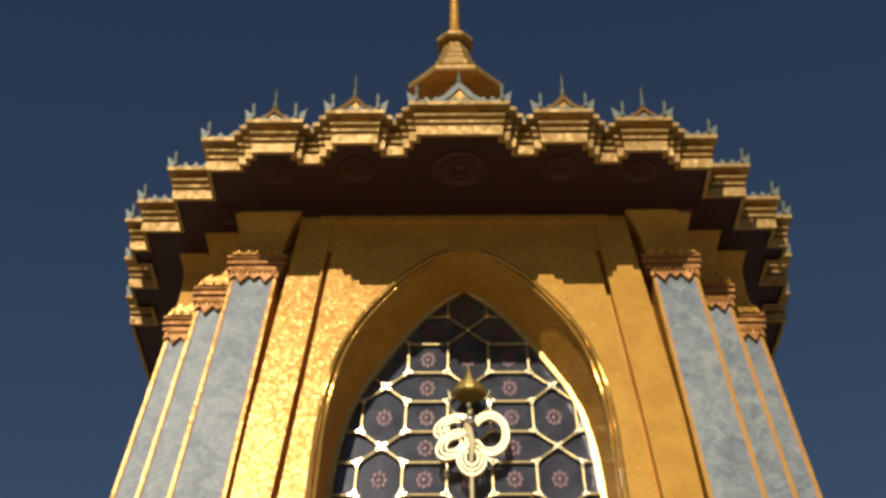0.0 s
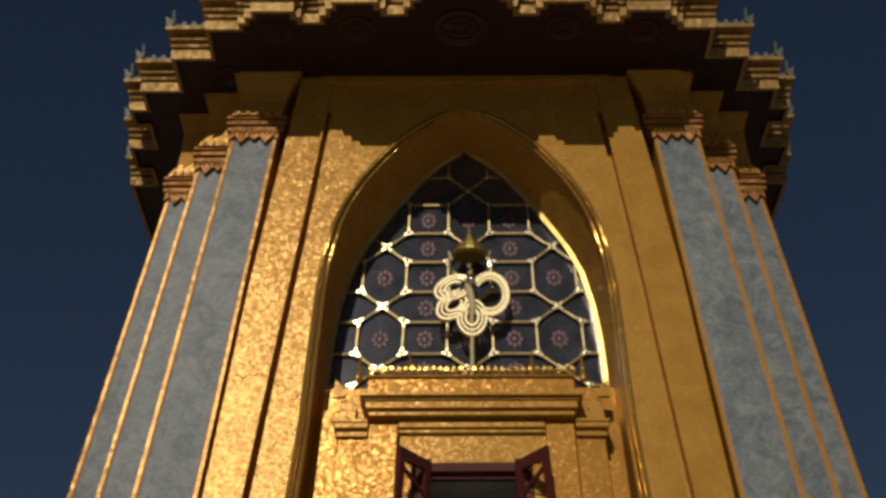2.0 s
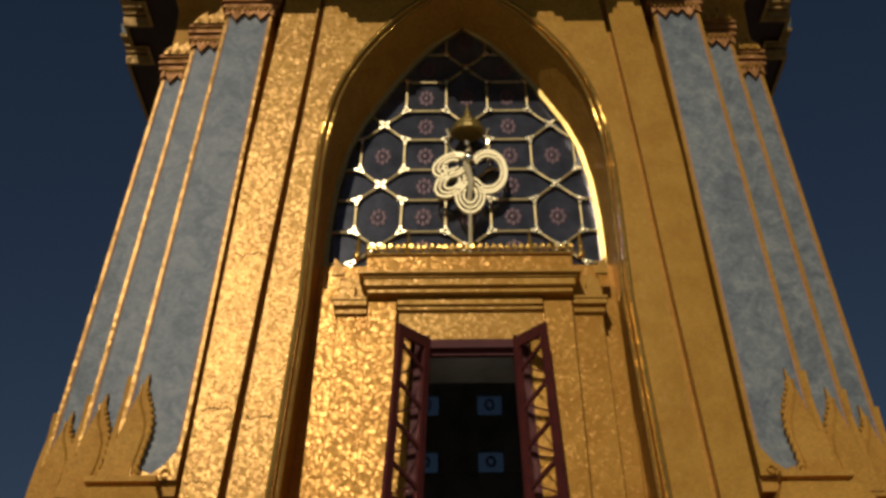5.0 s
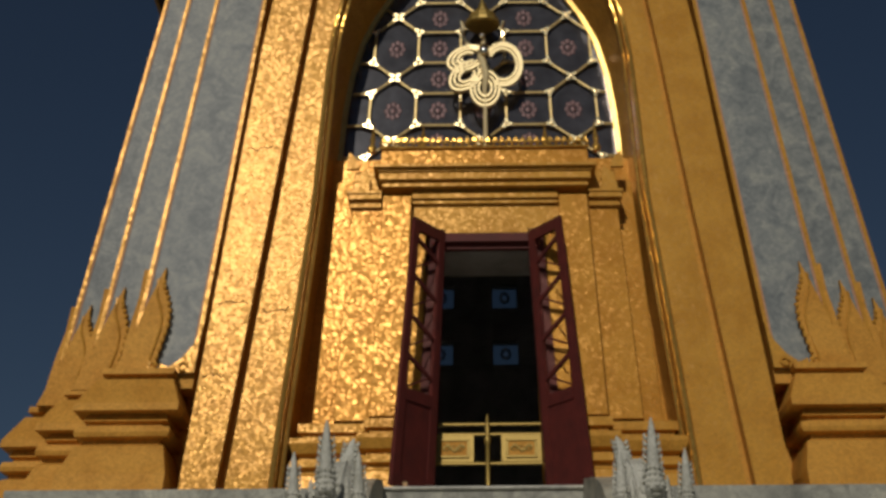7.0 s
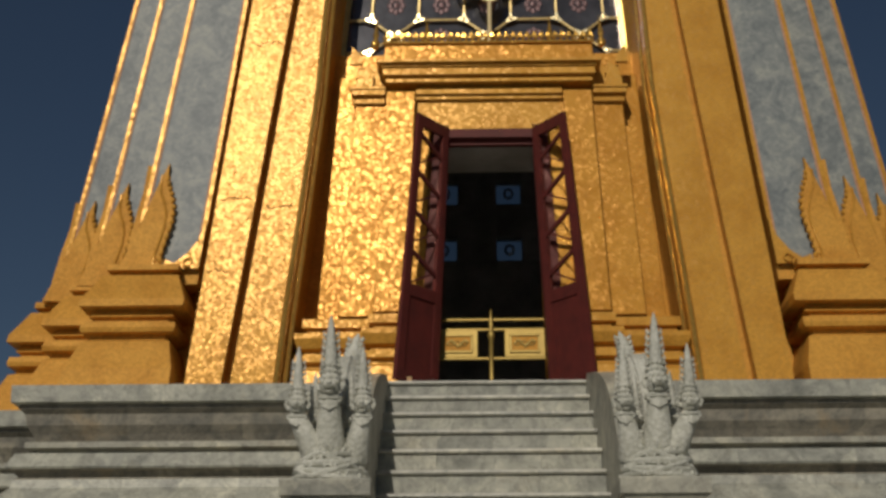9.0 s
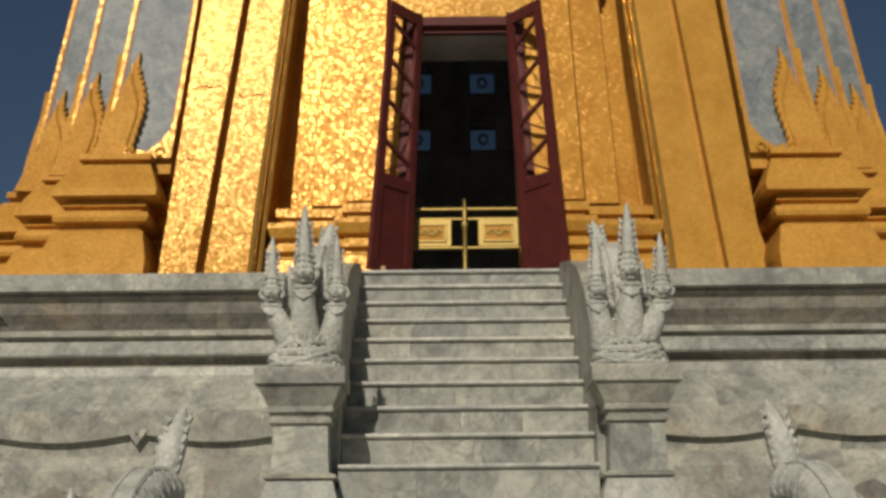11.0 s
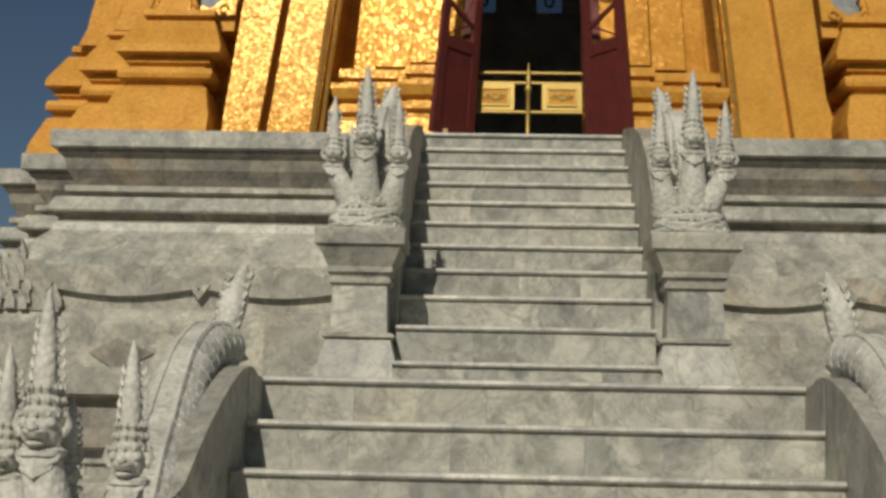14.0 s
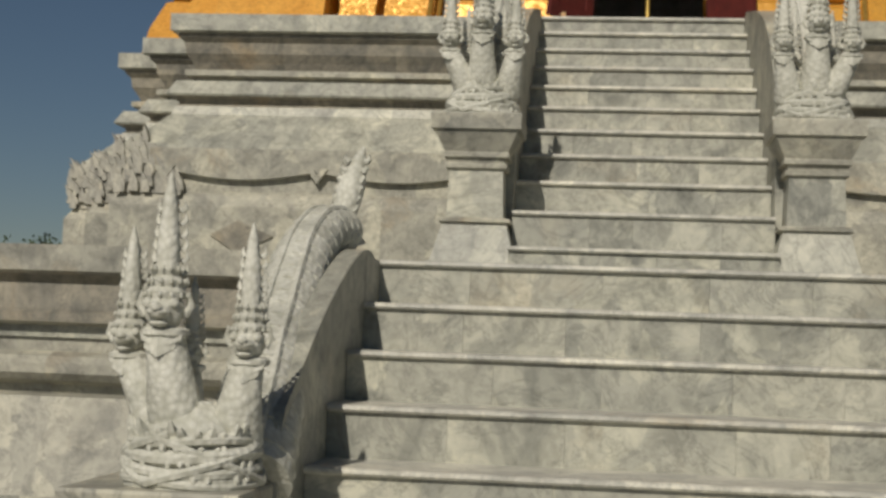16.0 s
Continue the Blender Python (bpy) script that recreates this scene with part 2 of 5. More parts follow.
def slab(pts, y0, y1, bm):
    """A flat shape given by (x, z) points, from depth y0 to y1."""
    a = [bm.verts.new((x, y0, z)) for x, z in pts]
    b = [bm.verts.new((x, y1, z)) for x, z in pts]
    bm.faces.new(a)
    bm.faces.new(b[::-1])
    for i in range(len(pts)):
        j = (i + 1) % len(pts)
        bm.faces.new((a[i], b[i], b[j], a[j]))


def side_slab(pts, x0, x1, bm):
    """A flat shape given by (y, z) points, from x0 to x1."""
    a = [bm.verts.new((x0, y, z)) for y, z in pts]
    b = [bm.verts.new((x1, y, z)) for y, z in pts]
    bm.faces.new(a)
    bm.faces.new(b[::-1])
    for i in range(len(pts)):
        j = (i + 1) % len(pts)
        bm.faces.new((a[i], b[i], b[j], a[j]))


def sweep(bm, plan, profile, closed=False, caps=True):
    """Carries a profile of (inset, z) along a plan line; the inside lies to the left of its way."""
    n = len(plan)
    rows = []
    for i, p in enumerate(plan):
        p = Vector(p)
        a = (p - Vector(plan[i - 1])).normalized() if closed or i else None
        b = (Vector(plan[(i + 1) % n]) - p).normalized() if closed or i < n - 1 else None
        a, b = a or b, b or a
        na, nb = Vector((-a.y, a.x)), Vector((-b.y, b.x))
        m = (na + nb) / max(0.25, 1 + na.dot(nb))
        rows.append([bm.verts.new((p.x + m.x * o, p.y + m.y * o, z)) for o, z in profile])
    for i in range(n if closed else n - 1):
        r, s = rows[i], rows[(i + 1) % n]
        for k in range(len(profile) - 1):
            bm.faces.new((r[k], s[k], s[k + 1], r[k + 1]))
    if caps and not closed:
        bm.faces.new(rows[0][::-1])
        bm.faces.new(rows[-1])
    return rows


def lathe(bm, profile, seg=16, at=(0, 0, 0), turn=0.0):
    rows = []
    for r, z in profile:
        rows.append([bm.verts.new((at[0] + r * math.cos(turn + 2 * math.pi * i / seg), at[1] + r * math.sin(turn + 2 * math.pi * i / seg), at[2] + z)) for i in range(seg)])
    for a, b in zip(rows, rows[1:]):
        for i in range(seg):
            j = (i + 1) % seg
            bm.faces.new((a[i], a[j], b[j], b[i]))
    bm.faces.new(rows[0][::-1])
    bm.faces.new(rows[-1])


def tube(bm, path, radii, seg=10, flat=1.0):
    """A round bar along a line of points; radii may be one number."""
    path = [Vector(p) for p in path]
    if not isinstance(radii, (list, tuple)):
        radii = [radii] * len(path)
    rows, up = [], Vector((0.02, 0.3, 1)).normalized()
    for i, p in enumerate(path):
        d = (path[min(i + 1, len(path) - 1)] - path[max(i - 1, 0)]).normalized()
        s = d.cross(up)
        if s.length < 0.05:
            s = d.cross(Vector((1, 0, 0)))
        s.normalize()
        u = s.cross(d)
        rows.append([bm.verts.new(p + (s * math.cos(a) + u * math.sin(a) * flat) * radii[i]) for a in (2 * math.pi * k / seg for k in range(seg))])
    for a, b in zip(rows, rows[1:]):
        for i in range(seg):
            j = (i + 1) % seg
            bm.faces.new((a[i], a[j], b[j], b[i]))
    bm.faces.new(rows[0][::-1])
    bm.faces.new(rows[-1])


def ball(bm, at, r, u=10, v=7):
    """An egg shape with its own three half-widths."""
    x, y, z = at
    low, high = bm.verts.new((x, y, z - r[2])), bm.verts.new((x, y, z + r[2]))
    rows = []
    for j in range(1, v):
        b = -math.pi / 2 + math.pi * j / v
        rows.append([bm.verts.new((x + r[0] * math.cos(b) * math.cos(a), y + r[1] * math.cos(b) * math.sin(a), z + r[2] * math.sin(b))) for a in (2 * math.pi * i / u for i in range(u))])
    for i in range(u):
        j = (i + 1) % u
        bm.faces.new((low, rows[0][j], rows[0][i]))
        bm.faces.new((high, rows[-1][i], rows[-1][j]))
        for p, q in zip(rows, rows[1:]):
            bm.faces.new((p[i], p[j], q[j], q[i]))


def finish(name, bm, mat, smooth=False):
    bmesh.ops.recalc_face_normals(bm, faces=bm.faces)
    me = bpy.data.meshes.new(name)
    bm.to_mesh(me)
    bm.free()
    me.materials.append(mat)
    if smooth:
        me.shade_smooth()
        me.set_sharp_from_angle(angle=radians(42))
    return new(name, me)


def part(name, bm, mat, parent=None, label="", smooth=False):
    ob = finish(name, bm, mat, smooth)
    if parent:
        ob.parent = parent
    return tagged(ob, label)


def thing(name, label, category, at=(0, 0, 0), group="", kind=""):
    ob = new(name)
    ob.location = at
    ob.empty_display_size = 0.1
    return tagged(ob, label, category, group, kind)


def piece(name, me, parent, m=None):
    """One more object on a mesh that others share."""
    ob = new(name, me)
    ob.parent = parent
    if m:
        ob.matrix_local = m
    return ob


YC, ZP, LEAN_IN = 14.6, 3.9, 0.04
AXIS = [(3.9, 0.02), (7.0, 0.03), (8.5, 0.045), (10.2, 0.045)]  # the tower stands a hand off the stair's axis


def shrink(z):
    return 1 - LEAN_IN * (z - ZP)


def batter(bm):
    """The tower leans in on all sides: it narrows towards its own axis with height."""
    for v in bm.verts:
        s = shrink(v.co.z)
        v.co.x = v.co.x * s + lerp(AXIS, v.co.z)
        v.co.y = YC + (v.co.y - YC) * s
    return bm


def deeper(p, k=1.018):
    return p * k + Vector((0.145, 0.0, -1.55)) * (k - 1)


def set_back(bm, k=1.018):
    """Puts a battered part a hand deeper behind the arch and makes it a little larger."""
    for v in bm.verts:
        v.co = deeper(v.co, k)
    return bm


def lerp(table, z):
    return float(np.interp(z, [a for a, _ in table], [b for _, b in table]))


def courses(parent, plan, profile, cuts, mats, length):
    """A moulded marble face built of slabs: the profile is cut into courses, the plan into lengths."""
    fine = []
    for (x0, y0), (x1, y1) in zip(plan, plan[1:]):
        d = math.hypot(x1 - x0, y1 - y0)
        k = max(1, round(d / length))
        fine += [(x0 + (x1 - x0) * i / k, y0 + (y1 - y0) * i / k) for i in range(k)]
    fine.append(plan[-1])
    for ci, (i0, i1) in enumerate(zip(cuts, cuts[1:])):
        tmp = bmesh.new()
        rows = [[v.co.copy() for v in r] for r in sweep(tmp, fine, profile[i0:i1 + 1], caps=False)]
        tmp.free()
        for r, s in zip(rows, rows[1:]):
            bm = bmesh.new()
            a, b = [bm.verts.new(v) for v in r], [bm.verts.new(v) for v in s]
            for k in range(len(a) - 1):
                bm.faces.new((a[k], b[k], b[k + 1], a[k + 1]))
            part("marble_slab", bm, mats[ci % len(mats)], parent)


def rectangles(plan):
    """Splits a plan with square corners into rectangles (x0, x1, y0, y1)."""
    xs = sorted({round(x, 4) for x, _ in plan})
    out = []
    for x0, x1 in zip(xs, xs[1:]):
        m = (x0 + x1) / 2
        cuts = sorted(a[1] for a, b in zip(plan, list(plan[1:]) + [plan[0]]) if (a[0] - m) * (b[0] - m) < 0)
        out += [(x0, x1, y0, y1) for y0, y1 in zip(cuts[::2], cuts[1::2])]
    return out


def mirrored(half):
    """A plan line given for the left half, front to back, joined with its mirror image: left back to right back."""
    return list(half[::-1]) + [(-x, y) for x, y in half]


# ---- ground ----
bm = bmesh.new()
box(bm, -900, 900, -300, 1500, -0.4, -0.012)
tagged(part("ground", bm, EARTH), "dry open ground reaching the horizon", "ground", kind="structure")
bm = bmesh.new()
box(bm, -14, 14, -12, 30, -0.2, 0.0)
tagged(part("pavement", bm, COURT), "pale marble paving of the temple court", "pavement", kind="structure")

# ---- lower terrace and its stair ----
LAND, LY, H1, D1, W1 = 1.89, 6.5, 0.196, 0.368, 1.17
TERR = [(0.0, 1.89), (0.0, 1.78), (0.035, 1.765), (0.07, 1.73), (0.055, 1.62), (0.02, 1.60), (0.02, 1.565), (0.10, 1.545), (0.10, 1.44),
        (0.03, 1.42), (0.0, 1.39), (0.0, 1.35), (0.03, 1.32), (0.10, 1.30), (0.10, 1.265), (-0.03, 1.255), (-0.06, 1.16), (-0.12, 1.02), (-0.20, 0.86),
        (-0.20, 0.6), (-0.12, 0.55), (-0.12, 0.45), (-0.26, 0.40), (-0.26, -0.1)]
terrace = thing("terrace", "weathered grey marble lower terrace with stacked mouldings", "terrace", kind="structure")
for sx in (-1, 1):
    edge = [(-7.5, 24.0), (-7.5, 6.05), (-1.50, 6.05)]
    if sx > 0:
        edge = [(-x, y) for x, y in edge[::-1]]
    courses(terrace, edge, TERR, [0, 2, 6, 8, 14, 18, 23], [MARBLE_WARM, MARBLE_BROWN, MARBLE_WARM, MARBLE_WARM, MARBLE_WARM, MARBLE], 0.95)
bm = bmesh.new()
box(bm, -7.42, -1.17, 6.13, 24, 1.5, 1.886)
box(bm, 1.17, 7.42, 6.13, 24, 1.5, 1.886)
box(bm, -1.17, 1.17, 6.53, 24, 1.5, 1.886)
part("terrace_floor", bm, MARBLE, terrace)


def stair(name, label, y_top, z_top, rises, going, half, slabs, z_floor):
    """Steps numbered from the top down: each has a tread with a thin rounded nosing and a riser of slabs."""
    st = thing(name, label, "stairs", kind="structure")
    count = len(rises)
    rng = random.Random(len(name) + count)
    levels = [z_top - sum(rises[:k]) for k in range(count)]
    for k in range(count):
        y, z, rise = y_top - going * k, levels[k], rises[k]
        bm = bmesh.new()
        nose = [(y - 0.018, z - 0.026), (y - 0.026, z - 0.017), (y - 0.024, z - 0.005), (y - 0.014, z), (y + going + 0.03, z), (y + going + 0.03, z - 0.026)]
        side_slab(nose, -half, half, bm)
        part("tread", bm, MARBLE_NOSE, st)
        cuts = [-half]
        for i in range(slabs - 1):
            cuts.append(-half + 2 * half * (i + 1 + rng.uniform(-0.22, 0.22)) / slabs)
        cuts.append(half)
        for a, b in zip(cuts, cuts[1:]):
            bm = bmesh.new()
            j = rng.uniform(0, 0.002)
            box(bm, a + 0.0005, b - 0.0005, y + j, y + 0.06, z - rise - 0.002, z - 0.0262)
            part("riser_slab", bm, MARBLE, st)
    bm = bmesh.new()
    prof = [(y_top + 0.3, z_top - 0.03)]
    for k in range(count):
        y, z = y_top - going * k + 0.055, levels[k] - 0.027
        prof += [(y, z), (y, z - rises[k])]
    prof += [(y_top + 0.3, z_floor)]
    side_slab(prof, -half, half, bm)
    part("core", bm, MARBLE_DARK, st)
    return st


stair("stairs_lower", "broad grey marble stair with thin projecting nosings", LY, LAND, [H1] * 9, D1, W1, 5, -0.02)
bm = bmesh.new()
box(bm, -W1, W1, LY - 9 * D1 + 0.0, LY - 8 * D1 + 0.1, -0.02, 0.122)
tagged(part("bottom_step", bm, MARBLE), "lowest marble step on the court paving", "step", kind="structure")

D2, W2 = 0.267, 0.72
RISES = [0.166, 0.171, 0.173, 0.176, 0.179, 0.184, 0.186, 0.190, 0.198, 0.217, 0.176]  # the steps grow higher towards the foot
stair("stairs_upper", "steep narrow grey marble stair up to the door", 10.70, 3.906, RISES, D2, W2, 4, 1.88)

# ---- upper platform ----
PLAT_HALF = [(-0.95, 10.7), (-3.48, 10.7), (-3.48, 11.62), (-3.99, 11.62), (-3.99, 12.29), (-4.42, 12.29), (-4.42, 17.0), (-3.9, 17.0), (-3.9, 18.5)]
PLAT = [(0.0, 3.9), (0.0, 3.775), (0.05, 3.765), (0.05, 3.735), (0.09, 3.70), (0.10, 3.62), (0.14, 3.56), (0.165, 3.51), (0.10, 3.497), (0.10, 3.455),
        (0.17, 3.44), (0.17, 3.42), (0.05, 3.405), (-0.01, 3.30), (0.0, 3.285), (0.055, 3.275), (0.075, 3.235), (0.05, 3.215), (0.03, 3.15), (-0.10, 3.02), (-0.26, 2.86),
        (-0.26, 2.84), (-0.215, 2.80), (-0.215, 2.55), (-0.24, 2.53), (-0.30, 2.44), (-0.30, 1.885)]
platform = thing("platform", "tall grey marble platform with stepped corners and mouldings", "platform", kind="structure")
for sx in (-1, 1):
    half = PLAT_HALF[::-1] if sx < 0 else [(-x, y) for x, y in PLAT_HALF]
    # undercut courses take the brown marble, part stain and part shade in the colour
    courses(platform, half, PLAT, [0, 2, 8, 12, 14, 17, 21, 23, 26], [MARBLE, MARBLE_BROWN, MARBLE_WARM, MARBLE, MARBLE_BROWN, MARBLE, MARBLE_WARM, MARBLE_WARM], 0.85)
bm = bmesh.new()
plan = mirrored([(x + 0.02, y + 0.02) for x, y in PLAT_HALF])
for x0, x1, y0, y1 in rectangles(plan):
    box(bm, x0, x1, y0, y1, 3.80, 3.897)
part("platform_floor", bm, MARBLE, platform)
bm = bmesh.new()
box(bm, -3.3, 3.3, 10.98, 18.3, 1.88, 3.8)
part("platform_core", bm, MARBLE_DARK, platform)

# ---- tower ----
tower = thing("temple_tower", "gilded temple tower with battered walls, redented columns and spire", "temple", (0, YC, ZP))


def tpart(name, bm, mat, parent=None, label="", smooth=False, deep=False):
    batter(bm)
    if deep:
        set_back(bm)
    parent = parent or tower
    for v in bm.verts:
        v.co -= tower.location
    return part(name, bm, mat, parent, label, smooth)


ARCH = [(3.9, 1.64), (4.65, 1.63), (6.65, 1.57), (7.5, 1.59), (8.1, 1.60), (8.5, 1.575), (8.85, 1.51), (9.1, 1.42), (9.41, 1.24), (9.65, 1.03), (9.9, 0.78), (10.1, 0.48), (10.2, 0.27), (10.27, 0.0)]
WIN = [(7.0, 1.48), (7.44, 1.48), (7.76, 1.475), (8.15, 1.44), (8.52, 1.355), (8.8, 1.22), (9.04, 1.05), (9.3, 0.85), (9.62, 0.56), (9.82, 0.32), (9.99, 0.0)]
GROOVE = [(3.9, 2.07), (6.1, 1.99), (8.45, 1.90), (10.2, 1.80), (10.8, 1.77)]
OUTER = [(3.9, 2.385), (6.1, 2.38), (8.45, 2.38), (10.25, 2.28), (10.8, 2.25)]
Y_FACE, Y_BACK = 11.4, 11.95


def band(bm, inner, outer, y0, y1, z0, z1, steps, sx):
    """An upright strip between two leaning edges, y0 in front."""
    rows = []
    for i in range(steps + 1):
        z = z0 + (z1 - z0) * i / steps
        a, b = sx * inner(z), sx * outer(z)
        rows.append([bm.verts.new((x, y, z)) for x, y in ((a, y1), (a, y0), (b, y0), (b, y1))])
    for r, s in zip(rows, rows[1:]):
        for k in range(4):
            bm.faces.new((r[k], r[(k + 1) % 4], s[(k + 1) % 4], s[k]))
    bm.faces.new(rows[0])
    bm.faces.new(rows[-1])


for sx in (-1, 1):
    bm = bmesh.new()
    band(bm, lambda z: lerp(ARCH, z) + 0.0, lambda z: lerp(GROOVE, z) - 0.034, Y_FACE, Y_BACK, 3.9, 10.27, 60, sx)
    tpart("arch_wall", bm, GOLD, label="gilt mosaic wall beside a pointed arch")
    bm = bmesh.new()
    band(bm, lambda z: lerp(GROOVE, z) + 0.034, lambda z: lerp(OUTER, z), Y_FACE - 0.03, Y_BACK, 3.9, 10.8, 8, sx)
    tpart("pilaster", bm, GOLD)
    bm = bmesh.new()
    band(bm, lambda z: lerp(GROOVE, z) - 0.04, lambda z: lerp(GROOVE, z) + 0.04, Y_FACE + 0.13, Y_BACK, 3.9, 10.8, 8, sx)
    tpart("groove", bm, GOLD_MATT)
    # rounded edge of the arch
    bm = bmesh.new()
    tube(bm, [(sx * (lerp(ARCH, z) + 0.03), Y_FACE - 0.008, z) for z in np.linspace(3.9, 10.22, 60)], 0.026, 8)
    tpart("arch_moulding", bm, GOLD_TRIM, smooth=True)
    bm = bmesh.new()
    tube(bm, [(sx * (lerp(ARCH, z) - 0.035), Y_FACE + 0.05, z) for z in np.linspace(3.9, 10.12, 60)], 0.022, 8)
    tpart("arch_moulding", bm, GOLD_TRIM, smooth=True)
    # gilt frame of the window
    bm = bmesh.new()
    rows = []
    for z in np.linspace(7.05, 9.985, 44):
        w = lerp(WIN, z)
        x0, x1 = max(w - 0.045, 0.0), w + 0.05
        rows.append([bm.verts.new((sx * x, y, z)) for x, y in ((x0, Y_BACK + 0.015), (x0, Y_BACK - 0.045), (x1, Y_BACK - 0.066), (x1 + 0.02, Y_BACK + 0.015))])
    for r, q in zip(rows, rows[1:]):
        for k in range(4):
            bm.faces.new((r[k], r[(k + 1) % 4], q[(k + 1) % 4], q[k]))
    bm.faces.new(rows[0])
    bm.faces.new(rows[-1])
    tpart("window_frame", bm, FRAME_GOLD, deep=True)
    # splayed reveal between arch and window
    bm = bmesh.new()
    rows, backs = [], []
    for z in np.linspace(3.9, 10.27, 66):
        xa = lerp(ARCH, z)
        zw = min(z, 9.985)
        xw = min(lerp(WIN, zw) if z > 7.4 else 1.48 + (xa - 1.59), xa - 0.02) if z < 10.0 else 0.0
        rows.append([bm.verts.new(p) for p in ((sx * xa, Y_FACE + 0.03, z), (sx * max(xw, 0.0), Y_BACK, zw), (sx * (xa + 0.08), Y_BACK + 0.02, z))])
        backs += rows[-1][1:]
    for r, s in zip(rows, rows[1:]):
        for k in range(3):
            bm.faces.new((r[k], r[(k + 1) % 3], s[(k + 1) % 3], s[k]))
    # its back edge meets the window, which lies deeper than the wall
    for v in backs:
        x, y, z = v.co
        flat = Vector((x * shrink(z) + lerp(AXIS, z), YC + (y - YC) * shrink(z), z))
        flat = deeper(flat)
        s = shrink(flat.z)
        v.co = ((flat.x - lerp(AXIS, flat.z)) / s, YC + (flat.y - YC) / s, flat.z)
    tpart("reveal", bm, GOLD, smooth=True)

rng = random.Random(11)
for x0, x1, z, y in ((-2.36, -2.05, 5.64, Y_FACE - 0.031), (-1.95, -1.70, 5.60, Y_FACE - 0.001), (-2.37, -2.18, 5.02, Y_FACE - 0.031), (-2.33, -2.07, 7.15, Y_FACE - 0.031)):
    bm = bmesh.new()
    xs = np.linspace(x0, x1, 14)
    zs = [z]
    for _ in xs[1:]:
        zs.append(zs[-1] + rng.uniform(-0.022, 0.022))
    tube(bm, [(float(u), y, v) for u, v in zip(xs, zs)], [0.002] + [rng.uniform(0.003, 0.007) for _ in range(12)] + [0.002], 5)
    tpart("crack", bm, GOLD_DARK, label="fine dark crack in the gilt skin")

bm = bmesh.new()
box(bm, -2.0, 2.0, Y_FACE + 0.01, Y_BACK, 10.24, 10.8)
tpart("frieze", bm, GOLD)
bm = bmesh.new()
box(bm, -2.0, 2.0, Y_FACE - 0.06, Y_BACK, 10.62, 10.80)
tpart("frieze_moulding", bm, GOLD_MATT)

# walls of the body behind the columns, and the dark room
bm = bmesh.new()
for sx in (-1, 1):
    box(bm, *sorted((sx * 2.0, sx * 2.95)), 11.75, 12.3, 3.9, 10.8)
    box(bm, *sorted((sx * 2.9, sx * 3.35)), 12.2, 17.4, 3.9, 10.8)
tpart("body_wall", bm, GOLD_MATT)
bm = bmesh.new()
box(bm, -1.7, -0.50, Y_BACK, Y_BACK + 0.25, 3.9, 7.25)
box(bm, 0.50, 1.7, Y_BACK, Y_BACK + 0.25, 3.9, 7.25)
box(bm, -0.50, 0.50, Y_BACK, Y_BACK + 0.25, 6.2, 7.25)
tpart("door_wall", bm, GOLD_SPARK, label="sparkling gilt mosaic wall around the door")
# back wall of the room with four small glazed openings
def room_wall(*b):
    bm = bmesh.new()
    box(bm, *b)
    tpart("room_wall", bm, DARK)


xs, zs = [-3.0, -0.66, -0.32, 0.22, 0.56, 3.0], [3.9, 6.72, 7.0, 7.40, 7.68, 10.7]
for i in range(5):
    for j in range(5):
        if i in (1, 3) and j in (1, 3):
            continue
        room_wall(xs[i], xs[i + 1], 17.2, 17.4, zs[j], zs[j + 1])
room_wall(-3.0, 3.0, 12.3, 17.4, 10.5, 10.7)
for sx in (-1, 1):
    room_wall(*sorted((sx * 2.75, sx * 2.88)), 12.3, 17.3, 3.9, 10.6)
    room_wall(*sorted((sx * 0.52, sx * 2.8)), 12.22, 12.3, 3.9, 7.2)
room_wall(-0.52, 0.52, 12.22, 12.3, 6.25, 7.2)
room_wall(-2.8, 2.8, 12.22, 13.0, 7.2, 7.28)
room_wall(-2.8, 2.8, 12.92, 13.0, 7.28, 10.6)
room_wall(-0.5, 0.5, 11.57, 12.22, 6.17, 6.196)
for x0, x1 in ((xs[1], xs[2]), (xs[3], xs[4])):
    for z0, z1 in ((zs[1], zs[2]), (zs[3], zs[4])):
        bm = bmesh.new()
        box(bm, x0, x1, 17.28, 17.30, z0, z1)
        pane = tpart("back_pane", bm, PANE_GLASS, label="small glazed opening in the back wall")
        cx, cz = (x0 + x1) / 2, (z0 + z1) / 2
        bm = bmesh.new()
        tube(bm, [(cx + (0.055 + 0.014 * math.cos(8 * q)) * math.cos(q), 17.255, cz + (0.055 + 0.014 * math.cos(8 * q)) * math.sin(q)) for q in np.linspace(0, 2 * math.pi, 49)], 0.012, 5)
        tpart("pane_ornament", bm, DARK, pane)

# ---- columns with bases ----
COLS = [(2.43, 3.02, 11.40), (2.93, 3.50, 11.90), (3.42, 3.935, 12.40)]


def teeth(x0, x1, z_top, z_low, n):
    """A hanging pointed edge."""
    pts = [(x0, z_top)]
    w = (x1 - x0) / n
    for i in range(n):
        a = x0 + w * i
        pts += [(a, z_low + 0.02), (a + w * 0.22, z_low + 0.075), (a + w * 0.5, z_low - 0.02 if n > 1 else z_low + 0.08), (a + w * 0.78, z_low + 0.075)]
    pts += [(x1, z_low + 0.02), (x1, z_top)]
    return pts


